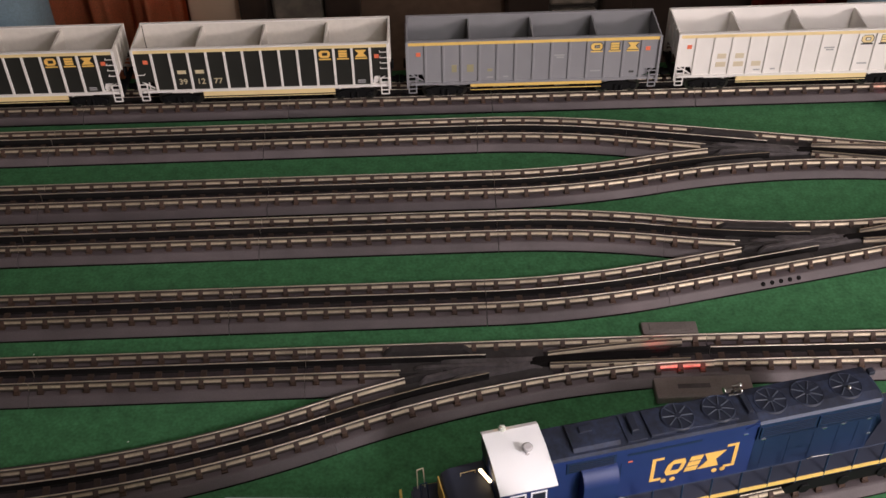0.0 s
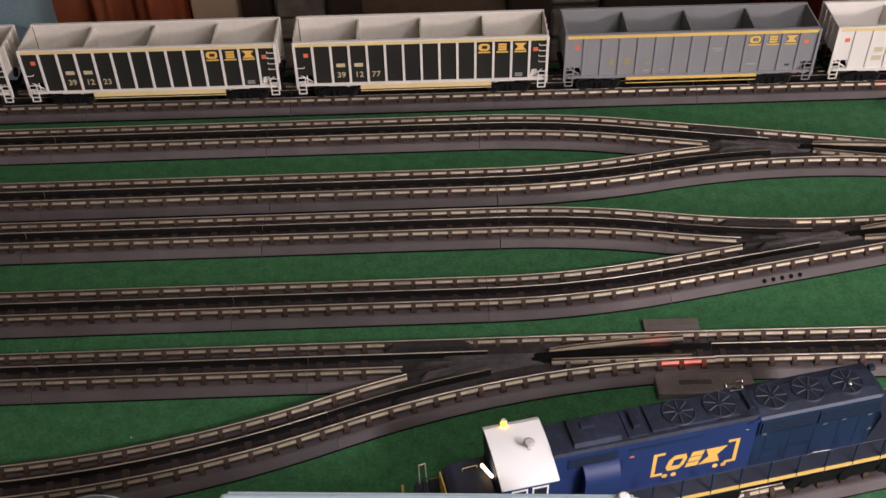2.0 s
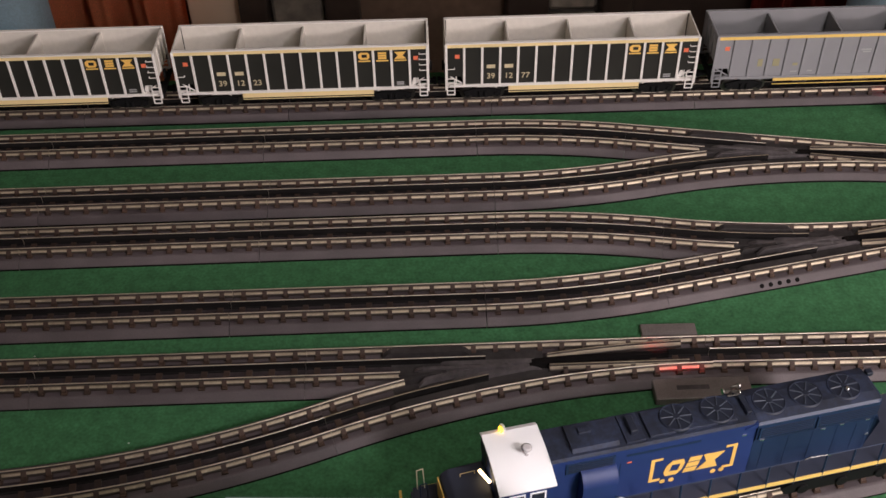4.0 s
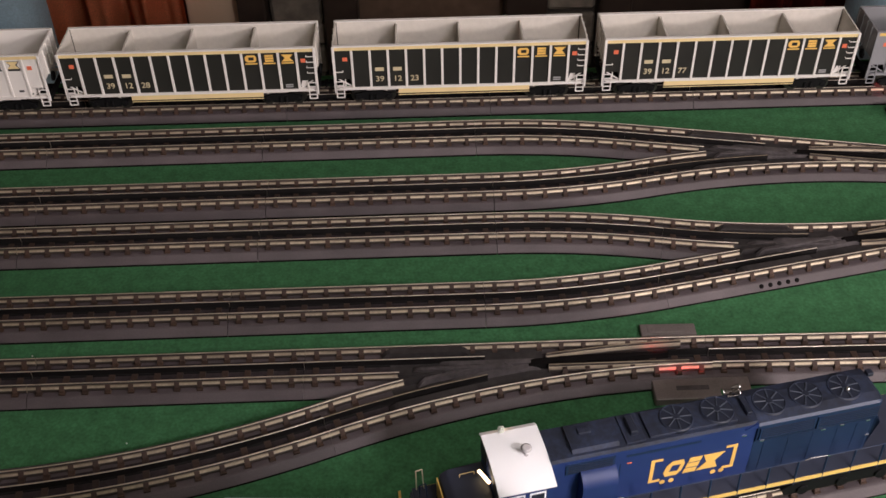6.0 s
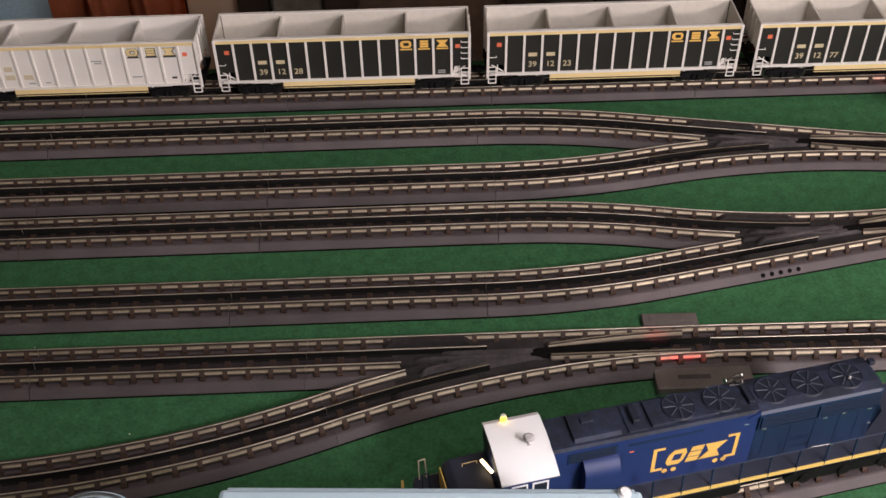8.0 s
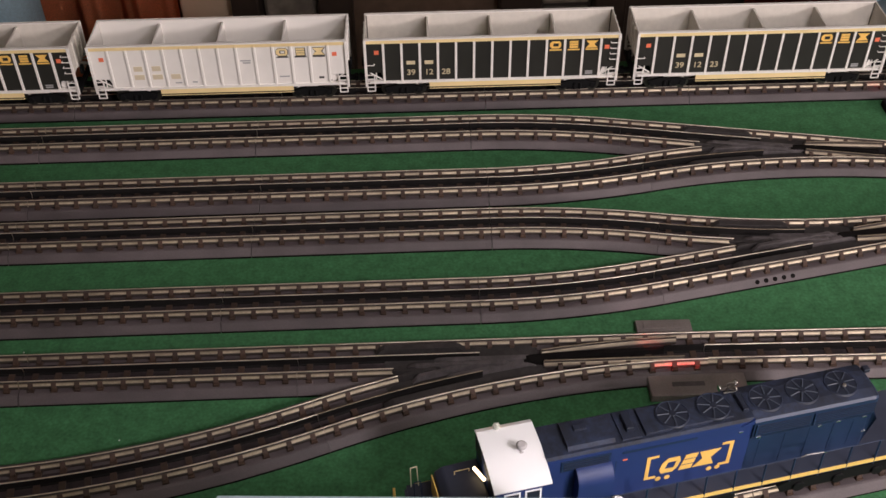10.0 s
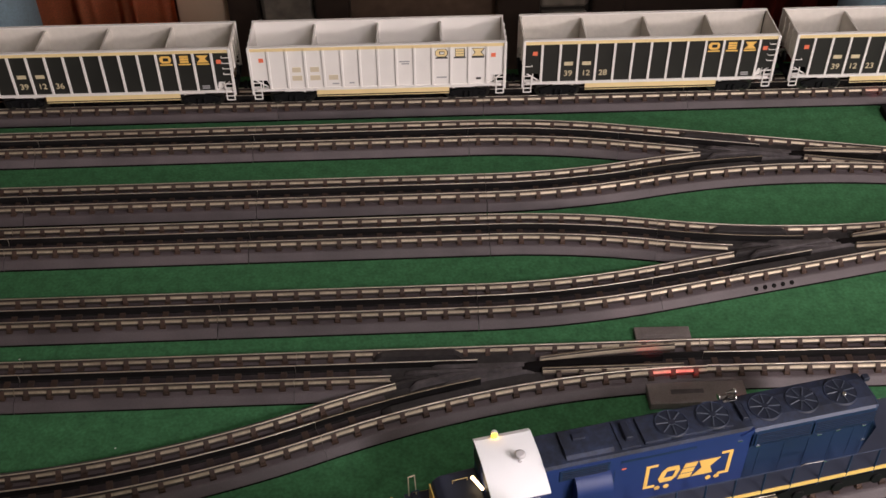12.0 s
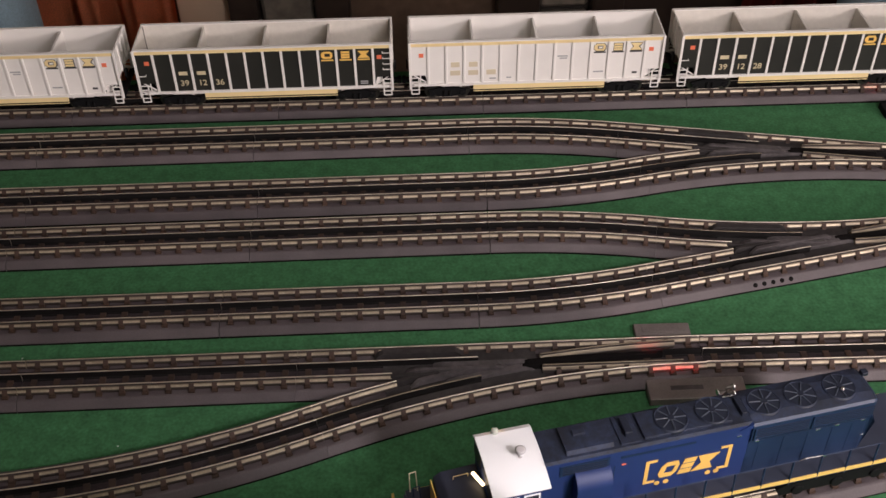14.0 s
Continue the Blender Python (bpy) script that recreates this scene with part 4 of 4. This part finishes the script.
    for p_, q_ in (((0.0, -0.0315, 0.0565), (0.004, -0.0316, 0.058)), ((0.004, -0.0316, 0.058), (0.019, -0.0316, 0.057)), ((0.019, -0.0316, 0.057), (0.022, -0.0315, 0.055))):
        tube(b, p_, q_, 0.0006, 6)
    part("bright_grab_rail", b, CHROME, lo)
    for v in (0.029, 0.015):
        b = bmesh.new()    # front platform rails
        tube(b, (-0.2985, v, 0.034), (-0.2985, v, 0.0575), 0.0005, 6)
        tube(b, (-0.2985, v, 0.0575), (-0.2935, v, 0.0585), 0.0005, 6)
        tube(b, (-0.2935, v, 0.0585), (-0.2925, v, 0.034), 0.0005, 6)
        part("front_handrail", b, TAN_MARK if v > 0.02 else LOCO_DARK, lo)
    b = bmesh.new()
    prism(b, [(-0.020, 0.012), (0.020, 0.012), (0.026, 0.036), (0.0, 0.044), (-0.026, 0.036)], "x", -0.3045, -0.3025)
    part("end_plate", b, LOCO_GREY, lo)
    b = bmesh.new()
    prism(b, [(0.010, 0.030), (0.0150, 0.030), (0.0135, 0.0585)], "x", -0.3155, -0.3135)
    box(b, -0.3140, -0.3030, 0.0095, 0.0125, 0.030, 0.0325)
    part("end_stripe", b, YELLOW, lo, "yellow end marking")
    for u in (-0.225, 0.045):
        b = bmesh.new()
        for s in (-1, 1):
            yy = sorted((s * 0.021, s * 0.027))
            prism(b, [(-0.05, 0.006), (0.05, 0.006), (0.054, 0.014), (0.045, 0.019), (-0.045, 0.019), (-0.054, 0.014)], "y", yy[0], yy[1])
            for x in (-0.035, 0.0, 0.035):
                tube(b, (x, s * 0.026, 0.0105), (x, s * 0.029, 0.0105), 0.005, 12)
        t = part("truck", b, BLACK, lo)
        t.location = (u, 0, 0)
        for x in (-0.035, 0.0, 0.035):
            w_ = new("wheelset", WHEELSET)
            w_.parent, w_.location = t, (x, 0, WHEEL_R)
    return lo, lens


BAR_A, BAR_B = (-0.2535, 0.0075, 0.0720), (-0.2485, -0.0055, 0.0725)
LOCO, BEACON = locomotive()


# ---- small things beside the tracks ----
def switch_machine(x, y, deg, mat, look_of):
    m = empty("switch_machine", pose(x, y, 0, 0, 0, deg), look_of, "switch machine", "toy train switches")
    bm = bmesh.new()
    box(bm, -0.045, 0.045, -0.0125, 0.0125, 0, 0.0088, 0, 0.0012)
    part("housing", bm, mat, m)
    bm = bmesh.new()
    box(bm, -0.024, 0.006, -0.002, 0.003, 0.0086, 0.0095, 0, 0.0003)
    part("lever_slot", bm, FROG, m)
    bm = bmesh.new()
    tube(bm, (0.036, -0.0105, 0.006), (0.036, -0.0105, 0.0115), 0.0022, 12, 0.0016)
    part("indicator_lens", bm, RED_LENS, m, "glowing red indicator lens")
    return m


switch_machine(0.249, 0.6395, 0, GREY_PLASTIC, "dark grey plastic switch machine with a red indicator")
# added box whose black stands in for the shade on the felt here
switch_machine(0.622, 1.078, 0, BLACK, "added black switch machine standing in for shaded felt beside the back track")
bm = bmesh.new()
box(bm, -0.027, 0.027, -0.008, 0.008, 0, 0.0055, 0, 0.001)
box(bm, -0.020, 0.022, -0.004, 0.003, 0.0053, 0.0065, 0, 0.0004)
block = tagged(part("connector_block", bm, GREY_PLASTIC), "flat grey plastic block beside the track", "connector block")
block.matrix_world = pose(0.233, 0.7185, 0, 0, 0, -1)

# terminal holes in a switch's shoulder
holder = empty("terminal_strip", pose(0.3580, 0.7772, 0.0066, 0, 0, 11.25), "five dark terminal holes in grey plastic roadbed", "terminal strip")
for k in range(5):
    bm = bmesh.new()
    tube(bm, (0, 0.0016, -0.0014), (0, -0.0004, 0.0004), 0.0023, 14)
    hole = part("terminal_hole", bm, BAR_BLACK, holder)
    hole.matrix_local = pose((k - 2) * 0.0098, 0, 0)

LINT = material("white_lint", (0.7, 0.7, 0.66), 0.9)
for x_, y_ in ((-0.385, 0.716), (-0.273, 0.605), (-0.435, 0.983)):
    bm = bmesh.new()
    tube(bm, (-0.0006, 0, 0.0004), (0.0006, 0.0004, 0.0006), 0.0005, 6)
    fluff = tagged(part("lint_speck", bm, LINT), "tiny white speck of lint on felt", "lint", "lint on the felt")
    fluff.location = (x_, y_, 0)

# pale blue controller and cup lid at the table's front edge
ctl = empty("controller_box", pose(-0.0035, 0.372, 0, 0, 0, -3.0), "pale blue plastic controller box standing on the table", "controller")
bm = bmesh.new()
prism(bm, [(-0.1345, 0.0), (0.1285, 0.0), (0.1285, 0.200), (-0.1345, 0.200)], "y", -0.045, 0.019)
bmesh.ops.bevel(bm, geom=bm.edges[:], offset=0.003, segments=2, profile=0.5, affect="EDGES")
part("case", bm, PALE_BLUE, ctl)
bm = bmesh.new()
box(bm, -0.13, 0.124, 0.006, 0.0205, 0.196, 0.1992, 0, 0.001)
part("lid_edge", bm, material("blue_grey_plastic_edge", (0.35, 0.45, 0.52), 0.4), ctl)
bm = bmesh.new()
tube(bm, (0.117, 0.0165, 0.199), (0.117, 0.0165, 0.2022), 0.0046, 16, 0.0040)
tube(bm, (0.117, 0.0165, 0.2022), (0.117, 0.0165, 0.2034), 0.0040, 16, 0.0022)
part("knob", bm, CAB_WHITE, ctl, "small white knob")
cup = empty("plastic_cup", pose(-0.214, 0.364, 0), "pale blue plastic cup standing on the felt", "cup")
bm = bmesh.new()
tube(bm, (0, 0, 0), (0, 0, 0.196), 0.027, 40, 0.0355)
part("cup_body", bm, PALE_BLUE, cup)
bm = bmesh.new()
tube(bm, (0, 0, 0.196), (0, 0, 0.199), 0.0370, 40, 0.0360)
for z0_, r0_, z1_, r1_ in ((0.199, 0.0355, 0.2015, 0.0335), (0.2015, 0.0335, 0.2035, 0.0285), (0.2035, 0.0285, 0.2045, 0.018)):
    tube(bm, (0, 0, z0_), (0, 0, z1_), r0_, 40, r1_)
part("cup_lid", bm, PALE_BLUE, cup)


# ---- far side of the room ----
def upright(name, x0, x1, y0, y1, z0, z1, mat, label, category, bevel=0.008):
    bm = bmesh.new()
    box(bm, x0, x1, y0, y1, z0, z1, 0, bevel)
    if bevel > 0.02:
        for f in bm.faces:
            f.smooth = True
    return tagged(part(name, bm, mat), label, category)


def curtain(x0, x1, yc, mat, label):
    c = empty("curtain", pose((x0 + x1) / 2, yc, Z0), label, "curtain", "curtains")
    bm = bmesh.new()
    n, top = 90, 2.2
    w = x1 - x0
    rows = []
    for z, k in ((0.02, 1.0), (0.7, 0.95), (1.5, 0.85), (top, 0.7)):
        row = []
        for i in range(n + 1):
            u = i / n
            x = (u - 0.5) * w
            yy = k * (0.034 * math.sin(u * 2 * math.pi * 3.6) + 0.014 * math.sin(u * 2 * math.pi * 8.3 + 1.0 + 0.6 * z))
            row.append(bm.verts.new((x, yy, z)))
        rows.append(row)
    for a, b in zip(rows, rows[1:]):
        for i in range(n):
            f = bm.faces.new((a[i], a[i + 1], b[i + 1], b[i]))
            f.smooth = True
    bmesh.ops.solidify(bm, geom=bm.faces[:], thickness=0.003)
    part("cloth", bm, mat, c)
    bm = bmesh.new()
    tube(bm, (-w / 2 - 0.1, 0, top), (w / 2 + 0.1, 0, top), 0.012, 12)
    part("rod", bm, DARK_WOOD, c)


def stone_pier(x0, x1):
    p = empty("stone_pier", pose((x0 + x1) / 2, 2.28, Z0), "grey-brown rough stone pier between dark posts", "stone pier", "stone piers")
    w = (x1 - x0) / 2
    bm = bmesh.new()
    box(bm, -w, w, -0.01, 0.035, 0.0, 1.2)
    part("mortar", bm, MORTAR, p)
    rng = random.Random(int(x0 * 100))
    z = 0.01
    while z < 1.15:
        h = rng.uniform(0.06, 0.10)
        x = -w
        while x < w - 0.01:
            l = min(rng.uniform(0.07, 0.14), w - x)
            if w - x - l < 0.04:
                l = w - x
            b = bmesh.new()
            c = 0.004
            yj = rng.uniform(-0.008, 0.004)
            v = box(b, x + c, x + l - c, -0.028 + yj, 0.0, z + c, z + h - c)
            for q in b.verts:
                q.co += Vector((rng.uniform(-1, 1) * 0.004, 0, rng.uniform(-1, 1) * 0.005))
            bmesh.ops.bevel(b, geom=b.edges[:], offset=0.007, segments=1, profile=0.5, affect="EDGES")
            part("stone", b, STONE, p)
            x += l
        z += h


curtain(-0.915, -0.532, 2.22, CURTAIN, "rust-orange curtain hanging in folds to the floor")
curtain(0.78, 1.08, 2.22, RED_CURTAIN, "dark red curtain hanging in folds to the floor")
def armchair(x0, x1, label):
    a = empty("armchair", pose((x0 + x1) / 2, 2.08, Z0), label, "armchair", "armchairs")
    w = (x1 - x0) / 2

    def cushion(name, *dims):
        bm = bmesh.new()
        box(bm, *dims, 0, 0.045)
        for f in bm.faces:
            f.smooth = True
        part(name, bm, BLUE_CLOTH, a)
    cushion("backrest", -w, w, -0.08, 0.08, 0.12, 0.66)
    cushion("seat", -w + 0.1, w - 0.1, -0.62, -0.07, 0.12, 0.42)
    cushion("armrest", -w, -w + 0.12, -0.62, -0.07, 0.12, 0.56)
    cushion("armrest", w - 0.12, w, -0.62, -0.07, 0.12, 0.56)
    for x in (-w + 0.06, w - 0.06):
        for y in (-0.56, 0.02):
            bm = bmesh.new()
            tube(bm, (x, y, 0), (x, y, 0.14), 0.02, 10, 0.028)
            part("foot", bm, DARK_WOOD, a)


armchair(-1.54, -0.806, "blue-grey upholstered armchair in front of the rust curtain")
armchair(0.955, 1.6, "blue-grey upholstered armchair in front of the red curtain")
upright("wall_panel", -0.545, -0.415, 2.27, 2.318, Z0, 0.3, BEIGE, "beige painted panel beside a dark post", "wall panel", 0.004)
upright("wall_panel", -0.145, 0.205, 2.28, 2.318, Z0, 0.3, material("brown_wood_panel", (0.13, 0.082, 0.055), 0.6, grain=0.15, grain_scale=40, stain=0.2, stain_scale=5), "plain brown wooden panel between two dark posts", "wall panel", 0.004)
for a_, b_ in ((-0.418, -0.352), (-0.220, -0.140), (0.203, 0.302), (0.425, 0.50)):
    upright("wooden_post", a_, b_, 2.22, 2.318, Z0, 0.6, DARK_WOOD, "dark walnut post against the wall", "post", 0.006)
stone_pier(-0.352, -0.220)
stone_pier(0.302, 0.425)
upright("wall_panel", 0.50, 0.80, 2.28, 2.318, Z0, 0.3, DARK_WOOD, "dark brown wooden panel beside the red curtain", "wall panel", 0.004)

lampshade = empty("ceiling_light", pose(0.40, 0.0, Z1), "square frosted ceiling light", "ceiling light")
bm = bmesh.new()
box(bm, -0.27, 0.27, -0.27, 0.27, -0.03, 0.0, 0, 0.006)
part("frame", bm, CHROME, lampshade)
bm = bmesh.new()
box(bm, -0.25, 0.25, -0.25, 0.25, -0.045, -0.028, 0, 0.004)
part("diffuser", bm, GLASS_LAMP, lampshade)
# body for the added near lamp, out of view above the camera's side
pendant = empty("pendant_lamp", pose(0.66, -0.22, Z1), "small white pendant lamp added out of view", "pendant lamp")
bm = bmesh.new()
tube(bm, (0, 0, -0.48), (0, 0, 0), 0.003, 8)
part("cord", bm, BLACK, pendant)
bm = bmesh.new()
tube(bm, (0, 0, -0.57), (0, 0, -0.48), 0.15, 32, 0.05)
part("shade", bm, CEIL, pendant)
window = empty("window_1", pose(2.60, Y0 - 0.05, 0.98), "small wooden window with bright daylight behind it", "window", "", "structure")
for x0_, x1_, z0_, z1_ in ((-0.3, -0.27, -0.25, 0.25), (0.27, 0.3, -0.25, 0.25), (-0.27, 0.27, -0.25, -0.22), (-0.27, 0.27, 0.22, 0.25)):
    bm = bmesh.new()
    box(bm, x0_, x1_, -0.03, 0.03, z0_, z1_)
    part("window_frame", bm, DARK_WOOD, window)


# ---- what moves ----
TRAVEL = [(0, 0.0000), (0.5, 0.0438), (1, 0.0899), (1.5, 0.1406), (2, 0.1883), (2.5, 0.2361), (3, 0.2810), (5.5, 0.5156), (6, 0.5642), (6.5, 0.6130), (7, 0.6590), (7.5, 0.7055), (8, 0.7480), (10.5, 0.9842), (11, 1.0340), (11.5, 1.0793), (12, 1.1255), (12.5, 1.1710), (13, 1.2190), (13.5, 1.2680), (14, 1.3152)]


def travelled(t):
    for (a, x), (b, y) in zip(TRAVEL, TRAVEL[1:]):
        if t <= b:
            return x + (y - x) * (t - a) / (b - a)
    return TRAVEL[-1][1]


def motions():
    tilt = math.degrees(math.atan(TRAIN_SLOPE))
    turn = math.degrees(1 / WHEEL_R)
    steps = [i * 14.0 / 120 for i in range(121)]
    for i, car in enumerate(TRAIN):
        start = 0.1341 + PITCH * (1 - i)
        walk(car, [(t, pose(start + s, train_y(start + s), RAIL_Z, 0, 0, tilt)) for t, s in TRAVEL])
        for wheel in [o for o in car.children_recursive if o.name.startswith("wheelset")]:
            x = wheel.location.x
            walk(wheel, [(t, pose(x, 0, WHEEL_R, 0, travelled(t) * turn, 0)) for t in steps])
    # the beacon turns its lit half to and from the room once in 0.78 s
    bx, by, bz = BEACON.location
    spin, keys = 0.0, {0: 180.0}
    for k in range(19):
        on = 0.12 + 0.78 * k
        for t, a in ((on - 0.1, 180), (on - 0.067, 240), (on - 0.033, 300), (on, 360), (on + 0.31, 360), (on + 0.343, 420), (on + 0.377, 480), (on + 0.41, 540)):
            if 0.0 < t <= 14.0:
                keys[round(t * FPS)] = a + 360 * k
    keys[14 * FPS] = keys[max(keys)]
    walk(BEACON, [(f / FPS, pose(bx, by, bz, 0, 0, a - 10)) for f, a in sorted(keys.items())])


motions()
